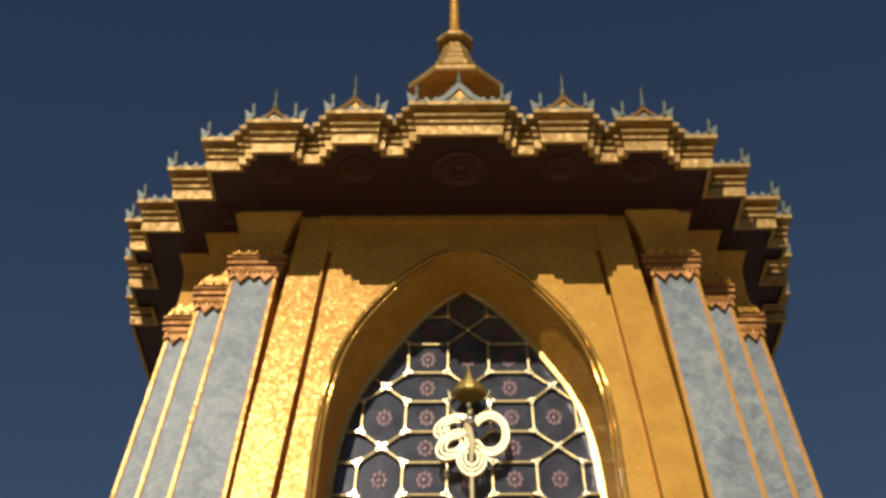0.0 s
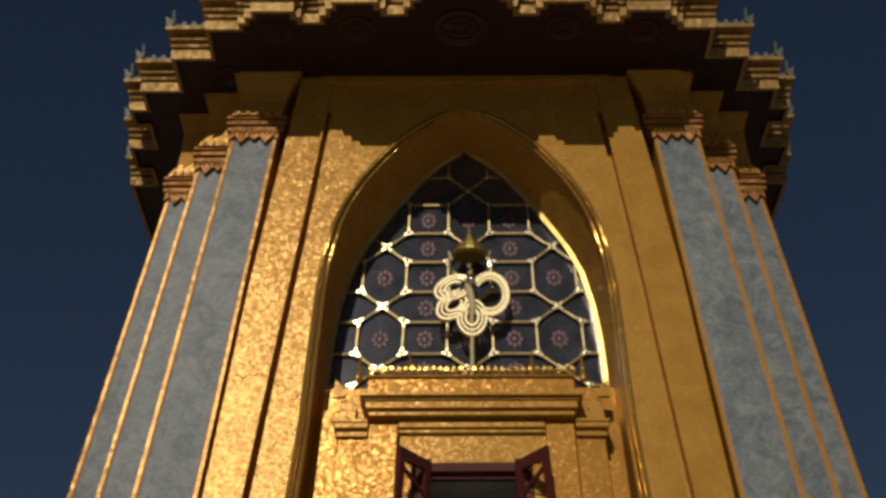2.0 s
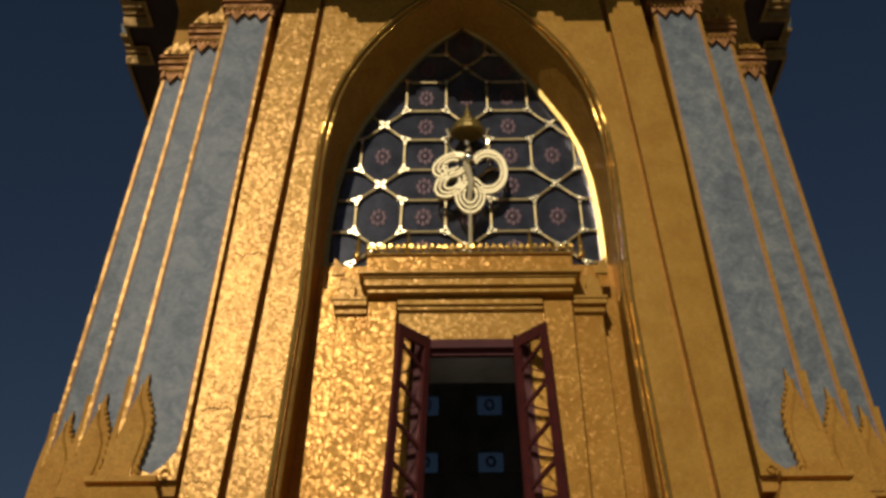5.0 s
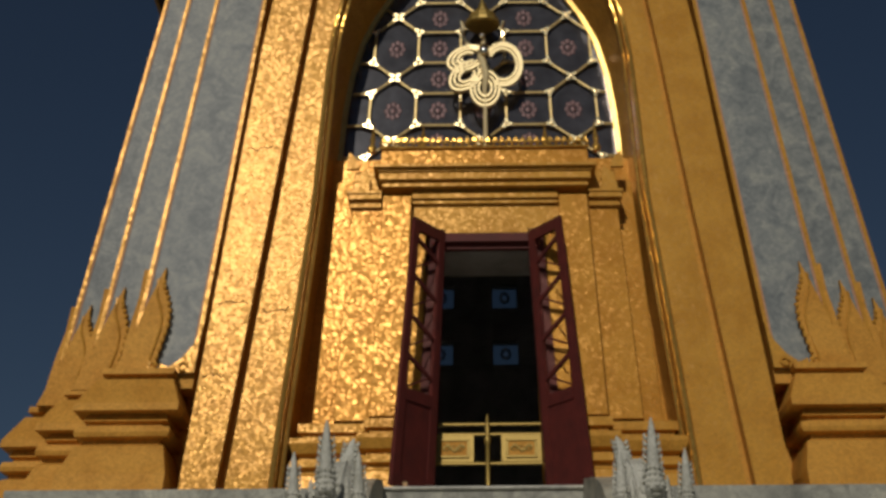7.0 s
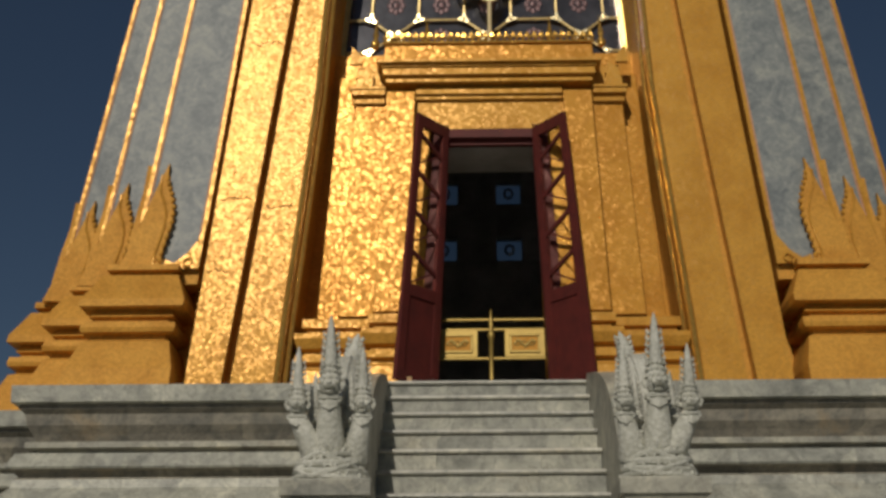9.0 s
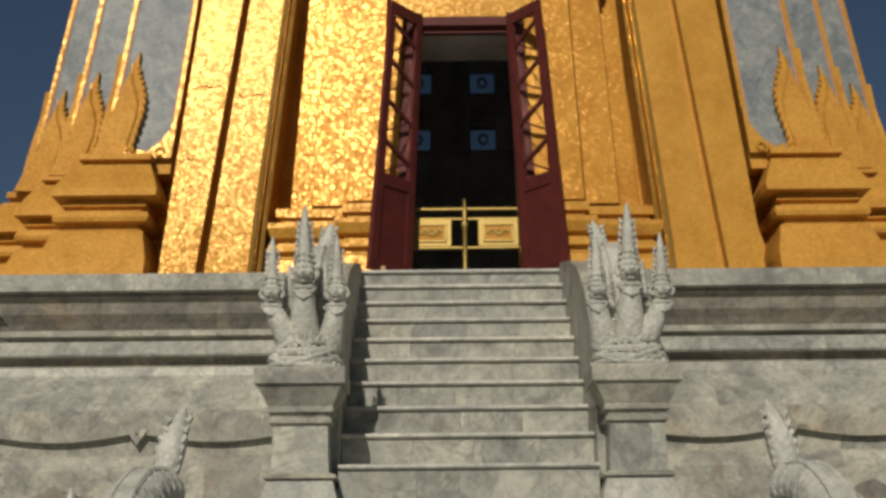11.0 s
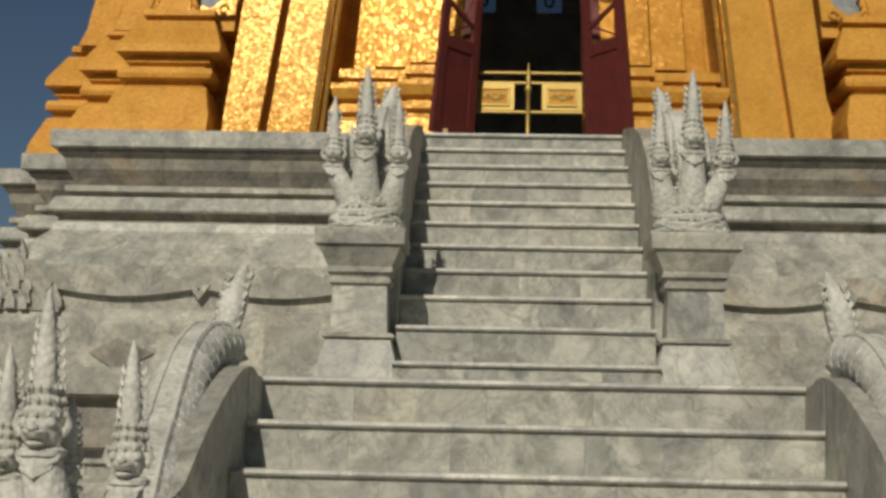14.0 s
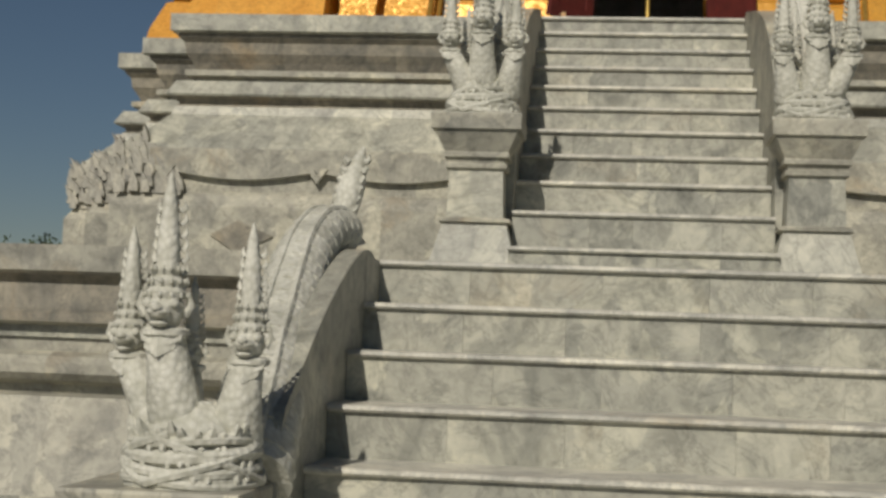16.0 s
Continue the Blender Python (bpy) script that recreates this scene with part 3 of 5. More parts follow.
def leaf_shape(x, z, w, h, lean=0.0):
    """A flame-shaped leaf."""
    right = [(0.5, 0.0), (0.52, 0.22), (0.46, 0.42), (0.50, 0.50), (0.36, 0.62), (0.24, 0.78), (0.13, 0.9), (0.02, 1.0)]
    left = [(-0.05, 0.88), (-0.18, 0.74), (-0.26, 0.60), (-0.40, 0.50), (-0.36, 0.40), (-0.44, 0.22), (-0.5, 0.0)]
    return [(x + u * w + lean * v * v * h, z + v * h) for u, v in right + left]


for sx in (-1, 1):
    for (xi, xo, yf), drop in zip(COLS, (0.0, 0.12, 0.24)):
        head = 9.95 - drop
        bm = bmesh.new()
        a, b = sorted((sx * xi, sx * xo))
        box(bm, a, b, yf, yf + 0.75, 4.9, 10.4)
        col = tpart("column", bm, GOLD_MATT, label="square leaning column faced with blue-grey mosaic")
        bm = bmesh.new()
        box(bm, a + 0.055, b - 0.055, yf - 0.012, yf + 0.02, 5.02, head)
        tpart("mosaic_panel", bm, MOSAIC, col)
        for e in (a, b - 0.035):
            bm = bmesh.new()
            box(bm, e, e + 0.035, yf - 0.03, yf + 0.02, 5.02, head)
            tpart("gilt_border", bm, GOLD, col)
        for e in (a + 0.035, b - 0.055):
            bm = bmesh.new()
            box(bm, e, e + 0.02, yf - 0.02, yf + 0.02, 5.02, head)
            tpart("rose_border", bm, ROSE, col)
        bm = bmesh.new()
        ox = a if sx < 0 else b
        for e in (yf + 0.02, yf + 0.30):
            box(bm, *sorted((ox, ox + sx * 0.012)), e, e + 0.22, 5.02, head)
        tpart("side_mosaic", bm, MOSAIC, col)
        # capital: hanging points, two bands, a crest of leaves, then the flare up to the soffit
        bm = bmesh.new()
        slab(teeth(a - 0.02, b + 0.02, head + 0.05, head - 0.13, 2), yf - 0.07, yf + 0.05, bm)
        for z0, z1, o in ((0.0, 0.04, 0.07), (0.04, 0.07, 0.05), (0.07, 0.11, 0.09), (0.11, 0.14, 0.06), (0.14, 0.18, 0.10)):
            box(bm, a - o, b + o, yf - o - 0.02, yf + 0.5, head + z0, head + z1, 0.008)
        tpart("capital", bm, CAPITAL, col)
        for zb, nb, rb in ((head - 0.015, 9, 0.022), (head + 0.125, 11, 0.018)):  # rows of small carved buds
            bm = bmesh.new()
            for i in range(nb):
                ball(bm, (a + (b - a) * (i + 0.5) / nb, yf - 0.085, zb), (rb, 0.02, rb), 6, 4)
            tpart("carved_buds", bm, GOLD, col)
        n = 5
        for i in range(n):
            bm = bmesh.new()
            x, h = a - 0.02 + (b - a + 0.04) * (i + 0.5) / n, (0.15, 0.13, 0.23, 0.13, 0.15)[i]
            slab(leaf_shape(x, head + 0.17, 0.15, h, (0.5, 0.3, 0, -0.3, -0.5)[i]), yf - 0.15, yf - 0.10, bm)
            ball(bm, (x, yf - 0.155, head + 0.20), (0.03, 0.02, 0.03), 6, 4)
            tpart("capital_leaf", bm, GOLD, col)
        bm = bmesh.new()
        rows = [[bm.verts.new((x, y, z)) for x, y in ((a - o, yf - o), (b + o, yf - o), (b + o, yf + 0.6), (a - o, yf + 0.6))] for z, o in ((head + 0.15, 0.0), (10.36 - drop * 0.6, 0.01), (10.5, 0.05), (10.6, 0.11), (10.78, 0.24))]
        for r, s in zip(rows, rows[1:]):
            for k in range(4):
                bm.faces.new((r[k], r[(k + 1) % 4], s[(k + 1) % 4], s[k]))
        tpart("flared_bracket", bm, GOLD_MATT, col)
        # flame leaves round the foot, with a beaded edge
        fw, fh, fx = 0.38, 0.95, sx * (xo - 0.10)
        edge = [(-0.42, 0.0), (-0.40, 0.14), (-0.45, 0.29), (-0.50, 0.43), (-0.48, 0.57), (-0.37, 0.70), (-0.24, 0.80), (-0.18, 0.89), (-0.16, 1.0)]
        rest = [(-0.05, 0.87), (0.07, 0.68), (0.21, 0.43), (0.35, 0.2), (0.5, 0.0)]
        bm = bmesh.new()
        slab([(fx + sx * u * fw, 5.02 + v * fh) for u, v in edge + rest], yf - 0.07, yf - 0.02, bm)
        tpart("flame_leaf", bm, GOLD_MATT, col)
        bm = bmesh.new()
        for (u0, v0), (u1, v1) in zip(edge[:8], edge[1:8]):
            for q in (0.0, 0.5):
                ball(bm, (fx + sx * (u0 + (u1 - u0) * q) * fw, yf - 0.07, 5.02 + (v0 + (v1 - v0) * q) * fh), (0.02, 0.025, 0.026), 6, 4)
        tube(bm, [(fx + sx * (u * 0.9 + 0.10) * fw, yf - 0.075, 5.02 + v * 0.88 * fh) for u, v in edge], 0.012, 5)
        tpart("beaded_edge", bm, GOLD, col)
        bm = bmesh.new()
        slab([(sx * (xo - 0.29), 5.02), (sx * (xi + 0.10), 5.02), (sx * (xi - 0.0), 5.02), (sx * (xi - 0.0), 5.42), (sx * (xi + 0.05), 5.26), (sx * (xi + 0.13), 5.14), (sx * (xi + 0.22), 5.07), (sx * (xi + 0.30), 5.10)], yf - 0.06, yf - 0.02, bm)
        tpart("foot_scroll", bm, GOLD, col)
        for e in (xi + 0.10, xo - 0.24):
            bm = bmesh.new()
            tube(bm, [(sx * e + 0.035 * math.cos(q), yf - 0.07, 5.07 + 0.035 * math.sin(q)) for q in np.linspace(0, 5.5, 10)], 0.012, 6)
            tpart("scroll_eye", bm, GOLD, col)
        bm = bmesh.new()
        side_slab([(yf + 0.10 - 0.34 * u, 5.02 + fh * v) for u, v in ((0.5, 0), (0.46, 0.3), (0.38, 0.5), (0.2, 0.75), (0.30, 1.0), (-0.05, 0.7), (-0.4, 0.45), (-0.5, 0.2), (-0.5, 0))], sx * xo, sx * (xo + 0.05), bm)
        tpart("flame_leaf", bm, GOLD_MATT, col)

BASE_HALF = [(-2.47, 11.75), (-2.47, 11.13), (-3.27, 11.13), (-3.27, 11.74), (-3.74, 11.74), (-3.74, 12.30), (-4.2, 12.30), (-4.2, 16.9)]
BASE = [(0.3, 3.9), (-0.03, 3.9), (-0.02, 4.12), (0.05, 4.36), (0.10, 4.385), (0.10, 4.42), (0.03, 4.435), (0.02, 4.47), (0.03, 4.515), (0.10, 4.53), (0.10, 4.555), (0.06, 4.57), (0.09, 4.63), (-0.02, 4.64), (-0.02, 4.70),
        (0.09, 4.93), (0.16, 4.95), (0.16, 4.97), (0.10, 4.98), (0.10, 5.03), (0.40, 5.035)]
for sx in (-1, 1):
    bm = bmesh.new()
    half = BASE_HALF[::-1] if sx < 0 else [(-x, y) for x, y in BASE_HALF]
    sweep(bm, half, BASE, caps=False)
    tpart("column_base", bm, GOLD_MATT, label="moulded matt gilt base with stepped corners")

# ---- door surround standing before the wall ----
portal = thing("door_surround", "gilt portal with pilasters, mouldings and crested parapet", "portal", (0.035, YC, ZP))


def ppart(name, bm, mat, label="", smooth=False):
    return tpart(name, bm, mat, portal, label, smooth)


PY = 11.42
for sx in (-1, 1):
    for name, x0, x1, y0, z0, z1, mat in (("pilaster", 0.70, 0.97, PY - 0.12, 4.62, 6.62, GOLD_SPARK), ("side_pilaster", 0.97, 1.27, PY + 0.02, 4.62, 6.55, GOLD_SPARK), ("back_panel", 1.27, 1.46, PY + 0.22, 4.3, 6.9, GOLD_SPARK), ("jamb", 0.56, 0.70, PY + 0.02, 3.92, 6.62, GOLD_SPARK)):
        bm = bmesh.new()
        box(bm, *sorted((sx * x0, sx * x1)), y0, Y_BACK, z0, z1, 0.006)
        ppart(name, bm, mat)
    bm = bmesh.new()
    plan = [(-1.60, Y_BACK), (-1.60, PY - 0.02), (-1.05, PY - 0.02), (-1.05, PY - 0.18), (-0.66, PY - 0.18), (-0.66, Y_BACK)]
    if sx > 0:
        plan = [(-x, y) for x, y in plan[::-1]]
    sweep(bm, plan, [(0.2, 3.92), (0.0, 3.92), (0.02, 4.16), (0.07, 4.19), (0.07, 4.22), (0.02, 4.235), (0.02, 4.29), (0.08, 4.30), (0.08, 4.33), (0.03, 4.35), (0.01, 4.40), (0.0, 4.43), (0.0, 4.47), (0.09, 4.49), (0.09, 4.52), (0.05, 4.53), (0.05, 4.60), (0.13, 4.63), (0.3, 4.64)], caps=False)
    ppart("pilaster_base", bm, GOLD)
    bm = bmesh.new()
    for z0, z1, o in ((6.545, 6.59, 0.02), (6.59, 6.62, 0.0), (6.62, 6.67, 0.045), (6.67, 6.70, 0.06)):
        box(bm, *sorted((sx * 0.99, sx * (1.27 + o))), PY - o, Y_BACK, z0, z1, 0.006)
    ppart("side_entablature", bm, GOLD)
    bm = bmesh.new()
    slab(leaf_shape(sx * 1.30, 6.93, 0.12, 0.17, 0.3 * sx), PY - 0.03, PY + 0.02, bm)
    slab(leaf_shape(sx * 1.20, 6.70, 0.16, 0.24, -0.2 * sx), PY - 0.05, PY, bm)
    box(bm, *sorted((sx * 1.0, sx * 1.28)), PY + 0.02, Y_BACK, 6.70, 6.92, 0.01)
    ppart("corner_leaf", bm, GOLD)
bm = bmesh.new()
box(bm, -0.70, 0.70, PY + 0.0, Y_BACK, 6.30, 6.62)
ppart("lintel", bm, GOLD)
bm = bmesh.new()
for z0, z1, o, x in ((6.57, 6.61, 0.0, 0.70), (6.61, 6.66, 0.03, 0.70), (6.66, 6.69, 0.01, 0.70)):
    box(bm, -x, x, PY - 0.04 - o, Y_BACK, z0, z1, 0.006)
for z0, z1, o in ((6.70, 6.735, 0.0), (6.735, 6.76, -0.02), (6.76, 6.83, 0.03), (6.83, 6.86, 0.05), (6.86, 6.895, 0.09)):
    box(bm, -0.99 - o, 0.99 + o, PY - 0.14 - o, Y_BACK, z0, z1, 0.006)
ppart("entablature", bm, GOLD)
bm = bmesh.new()
box(bm, -1.02, 1.02, PY - 0.10, Y_BACK, 6.895, 7.12, 0.008)
ppart("parapet", bm, GOLD_SPARK)
bm = bmesh.new()
tube(bm, [(-1.04, PY - 0.12, 7.10), (1.04, PY - 0.12, 7.10)], 0.014, 6)
tube(bm, [(-1.04, PY - 0.12, 7.15), (1.04, PY - 0.12, 7.15)], 0.010, 6)
for i in range(34):
    ball(bm, (-1.02 + 2.04 * i / 33, PY - 0.125, 7.128), (0.016, 0.016, 0.016), 6, 4)
for i in range(30):
    slab(leaf_shape(-1.0 + 2.0 * i / 29, 7.155, 0.045, 0.045), PY - 0.13, PY - 0.11, bm)
ppart("crest", bm, GOLD_TRIM, "small beaded leaf crest")
for x in (-0.62, 0.62, 1.13, -1.13):
    bm = bmesh.new()
    lathe(bm, [(0.035, 0), (0.045, 0.05), (0.02, 0.09), (0.03, 0.13), (0.012, 0.22), (0.002, 0.32)], 8, (x, PY + 0.05, 7.12))
    ppart("finial", bm, GOLD_TRIM, smooth=True)

# ---- window: smoky glass behind a gilt lattice of octagons ----
window = thing("window_1", "pointed window of smoky mirror glass behind gilt octagonal lattice", "window", (0, YC, ZP), kind="structure")


def wpart(name, bm, mat, label="", smooth=False):
    return tpart(name, bm, mat, window, label, smooth, True)


bm = bmesh.new()
zz = np.linspace(6.9, 9.99, 36)
slab([(-lerp(WIN, z) - 0.04, z) for z in zz] + [(lerp(WIN, z) + 0.04, z) for z in zz[::-1][1:]], Y_BACK + 0.02, Y_BACK + 0.08, bm)
wpart("mirror_glass", bm, WINDOW_GLASS)


def inside(x, z, m=0.03):
    return 7.0 < z < 9.95 and abs(x) < lerp(WIN, z) - m


PXW, PZW = 0.985, 0.685  # the lattice repeats
bars, roses = [], []
for i in range(-2, 3):
    for j in range(-1, 5):
        cx, cz = 0.04 + i * PXW, 8.81 + (j - 2) * PZW
        a, b = 0.25, 0.17
        pts = {k: (cx + u * a, cz + v * b) for k, (u, v) in {"ne": (1, 1), "nw": (-1, 1), "se": (1, -1), "sw": (-1, -1)}.items()}
        for k in pts:
            bars.append(((cx, cz), pts[k]))
        bars.append((pts["ne"], (cx + PXW - a, cz + b)))
        bars.append((pts["se"], (cx + PXW - a, cz - b)))
        bars.append((pts["ne"], (cx + a, cz + PZW - b)))
        bars.append((pts["nw"], (cx - a, cz + PZW - b)))
        roses += [(cx, cz + PZW / 2), (cx + PXW / 2, cz), (cx + PXW / 2, cz + PZW / 2)]
for (x0, z0), (x1, z1) in bars:
    qs = [q / 12 for q in range(13) if inside(x0 + (x1 - x0) * q / 12, z0 + (z1 - z0) * q / 12)]
    if len(qs) > 1:
        bm = bmesh.new()
        tube(bm, [(x0 + (x1 - x0) * q, Y_BACK - 0.015, z0 + (z1 - z0) * q) for q in (qs[0], qs[-1])], 0.0145, 6)
        wpart("lattice_bar", bm, BAR_GOLD)
ends = {}
for p, q in bars:
    for u, v in ((p, q), (q, p)):
        key = (round(u[0], 3), round(u[1], 3))
        ends.setdefault(key, set()).add(round(math.atan2(v[1] - u[1], v[0] - u[0]), 2))
for (x, z), angles in ends.items():
    if inside(x, z):
        angles = sorted(angles)
        pts = []
        for i, a in enumerate(angles):
            b = angles[(i + 1) % len(angles)] + (2 * math.pi if i == len(angles) - 1 else 0)
            m = (a + b) / 2
            r = 0.074 if len(angles) == 4 else 0.062
            pts += [(x + r * math.cos(a - 0.15), z + r * math.sin(a - 0.15)), (x + r * math.cos(a + 0.15), z + r * math.sin(a + 0.15)), (x + 0.026 * math.cos(m), z + 0.026 * math.sin(m))]
        bm = bmesh.new()
        slab(pts, Y_BACK - 0.04, Y_BACK - 0.012, bm)
        ball(bm, (x, Y_BACK - 0.04, z), (0.022, 0.012, 0.022), 8, 5)
        wpart("lattice_knot", bm, PALE_GOLD)
for x, z in roses:
    if inside(x, z, 0.12):
        bm = bmesh.new()
        for q in range(8):
            ang = q * math.pi / 4
            ball(bm, (x + 0.07 * math.cos(ang), Y_BACK + 0.018, z + 0.07 * math.sin(ang)), (0.03, 0.006, 0.03), 6, 4)
        ball(bm, (x, Y_BACK + 0.018, z), (0.034, 0.01, 0.034), 8, 5)
        wpart("rosette", bm, ROSETTE, "dull red flower on the glass")

# ---- royal emblem, as plain looped shapes ----
emblem = thing("emblem", "pale gilt looped emblem with crown before the window", "emblem", (0, YC, ZP))
EY = Y_BACK - 0.22
bm = bmesh.new()


def loop(cx, cz, rx, rz, a0, a1, r, n=26, tilt=0.0):
    pts = []
    for q in np.linspace(radians(a0), radians(a1), n):
        x, z = rx * math.cos(q), rz * math.sin(q)
        pts.append((cx + x * math.cos(tilt) - z * math.sin(tilt), EY, cz + x * math.sin(tilt) + z * math.cos(tilt)))
    b2, rows = bmesh.new(), []
    for i, (x, y, z) in enumerate(pts):
        (xa, _, za), (xb, _, zb) = pts[max(i - 1, 0)], pts[min(i + 1, n - 1)]
        t = Vector((xb - xa, zb - za)).normalized()
        rows.append([b2.verts.new((x - t.y * w, y + dy, z + t.x * w)) for w, dy in ((r * 1.3, 0.025), (r, -0.02), (-r, -0.02), (-r * 1.3, 0.025))])
    for a, b in zip(rows, rows[1:]):
        for k in range(4):
            b2.faces.new((a[k], a[(k + 1) % 4], b[(k + 1) % 4], b[k]))
    b2.faces.new(rows[0])
    b2.faces.new(rows[-1])
    tpart("emblem_loop", b2, EMBLEM, emblem, smooth=True, deep=True)


for k, r in ((1.0, 0.012), (0.74, 0.010), (0.46, 0.011)):
    loop(-0.15, 8.24, 0.21 * k, 0.125 * k, 20, 315, r, tilt=0.35)
    loop(-0.14, 8.05, 0.205 * k, 0.13 * k, 50, 360, r, tilt=0.6)
    loop(0.06, 7.91, 0.155 * k, 0.19 * k, -230, 110, r)
    loop(0.26, 8.17, 0.21 * k ** 0.4, 0.235 * k ** 0.4, -120, 150, r)
tube(bm, [(0.05, EY - 0.02, 8.45), (0.02, EY - 0.03, 8.25), (0.07, EY - 0.03, 8.05), (0.05, EY, 7.85)], [0.02, 0.045, 0.04, 0.025], 8)
tpart("emblem_core", bm, EMBLEM, emblem, smooth=True, deep=True)
# two mirror balls added only to give the emblem its bright sun glint
bm = bmesh.new()
ball(bm, (0.05, EY - 0.09, 8.30), (0.055, 0.04, 0.06), 16, 10)
tpart("emblem_boss", bm, MIRROR_GLINT, emblem, smooth=True, deep=True)
bm = bmesh.new()
ball(bm, (0.03, EY - 0.07, 8.47), (0.035, 0.03, 0.035), 12, 8)
tpart("emblem_bead", bm, MIRROR_GLINT, emblem, smooth=True, deep=True)
bm = bmesh.new()
tube(bm, [(0.06, EY, 7.80), (0.06, EY, 7.2)], 0.022, 8)
tpart("emblem_staff", bm, EMBLEM, emblem, smooth=True, deep=True)
bm = bmesh.new()
lathe(bm, [(0.16, 0), (0.20, 0.01), (0.20, 0.05), (0.15, 0.06), (0.165, 0.08), (0.16, 0.115), (0.10, 0.13), (0.115, 0.15), (0.065, 0.18), (0.07, 0.20), (0.035, 0.22), (0.045, 0.25), (0.02, 0.28), (0.006, 0.36)], 14, (0.04, EY, 8.60))
tpart("crown", bm, BRASS, emblem, deep=True)
for sx in (-1, 1):
    bm = bmesh.new()
    tube(bm, [(0.04 + sx * 0.24, EY, 8.66), (0.04 + sx * 0.22, EY, 8.58), (0.04 + sx * 0.23, EY, 8.50), (0.04 + sx * 0.19, EY, 8.42), (0.04 + sx * 0.11, EY, 8.36), (0.04, EY, 8.35)], 0.022, 7)
    tpart("crown_support", bm, PALE_GOLD, emblem, smooth=True, deep=True)

# ---- doors ----
HINGE_Y = PY - 0.0
door = thing("door_1", "oxblood red double door with both leaves standing open", "door", (0.045, YC, ZP), kind="structure")


def dpart(name, bm, mat, parent):
    """The doorway narrows upwards more than the wall does."""
    for v in bm.verts:
        v.co.x *= 1 - 0.055 * (v.co.z - 4.0)
    return tpart(name, bm, mat, parent)


bm = bmesh.new()
for sx in (-1, 1):
    box(bm, *sorted((sx * 0.44, sx * 0.60)), HINGE_Y + 0.0, HINGE_Y + 0.14, 3.93, 6.34)
box(bm, -0.56, 0.56, HINGE_Y + 0.002, HINGE_Y + 0.142, 6.22, 6.32)
box(bm, -0.46, 0.46, HINGE_Y + 0.06, HINGE_Y + 0.13, 6.17, 6.22)
dpart("door_frame", bm, RED, door)
for sx in (-1, 1):
    leaf_w, sw = 0.50, radians(52)
    ax = Vector((sx * math.cos(sw), -math.sin(sw), 0))
    nx = Vector((math.sin(sw) * sx, math.cos(sw), 0))
    root = Vector((sx * 0.455, HINGE_Y + 0.0, 0))

    def on_leaf(bm2, pts, t0, t1):
        """A flat shape in the leaf's own plane: u along it, z up."""
        a = [bm2.verts.new(root + ax * u + nx * t0 + Vector((0, 0, z))) for u, z in pts]
        b = [bm2.verts.new(root + ax * u + nx * t1 + Vector((0, 0, z))) for u, z in pts]
        bm2.faces.new(a)
        bm2.faces.new(b[::-1])
        for i in range(len(pts)):
            j = (i + 1) % len(pts)
            bm2.faces.new((a[i], b[i], b[j], a[j]))

    def rect(u0, u1, z0, z1):
        return [(u0, z0), (u1, z0), (u1, z1), (u0, z1)]

    bm = bmesh.new()
    for r4 in (rect(0, 0.085, 4.0, 6.30), rect(leaf_w - 0.085, leaf_w, 4.0, 6.30), rect(0.086, leaf_w - 0.086, 6.2, 6.30), rect(0.086, leaf_w - 0.086, 4.0, 4.10), rect(0.086, leaf_w - 0.086, 4.70, 4.80)):
        on_leaf(bm, r4, -0.02, 0.02)
    lf = dpart("door_leaf", bm, RED, door)
    bm = bmesh.new()
    on_leaf(bm, rect(0.08, leaf_w - 0.08, 4.09, 4.71), -0.008, 0.008)
    dpart("panel", bm, RED, lf)
    for i in range(4):
        z = 4.80 + 0.35 * i
        bm = bmesh.new()
        on_leaf(bm, [(0.085, z + 0.12), (0.085, z + 0.155), (leaf_w - 0.085, z + 0.295), (leaf_w - 0.085, z + 0.26)], -0.014, 0.014)
        dpart("slanting_bar", bm, RED, lf)
        bm = bmesh.new()
        on_leaf(bm, [(0.085, z + 0.155), (0.085, z + 0.172), (leaf_w - 0.085, z + 0.02), (leaf_w - 0.085, z + 0.003)], -0.006, 0.006)
        dpart("thin_bar", bm, RED, lf)
    bm = bmesh.new()
    on_leaf(bm, rect(0.07, leaf_w - 0.07, 4.79, 6.21), -0.003, 0.003)
    gl = dpart("leaf_glass", bm, DOOR_GLASS, lf)
    gl.visible_shadow = False

gate = thing("brass_gate", "low polished brass gate standing in the doorway", "gate", (0.03, YC, ZP))
GY = 11.62
bm = bmesh.new()
lathe(bm, [(0.035, 0), (0.035, 0.03), (0.018, 0.06), (0.018, 0.52), (0.03, 0.54), (0.03, 0.57), (0.016, 0.60), (0.022, 0.66), (0.004, 0.78)], 10, (0.0, GY - 0.03, 3.93))
tpart("post", bm, BRASS, gate, smooth=True)
bm = bmesh.new()
ball(bm, (0.0, GY - 0.05, 4.06), (0.03, 0.03, 0.03), 8, 6)
tpart("knob", bm, BRASS, gate, smooth=True)
for z in (4.30, 4.545, 4.63):
    bm = bmesh.new()
    tube(bm, [(-0.44, GY, z), (0.44, GY, z)], 0.014, 8)
    tpart("rail", bm, BRASS, gate, smooth=True)
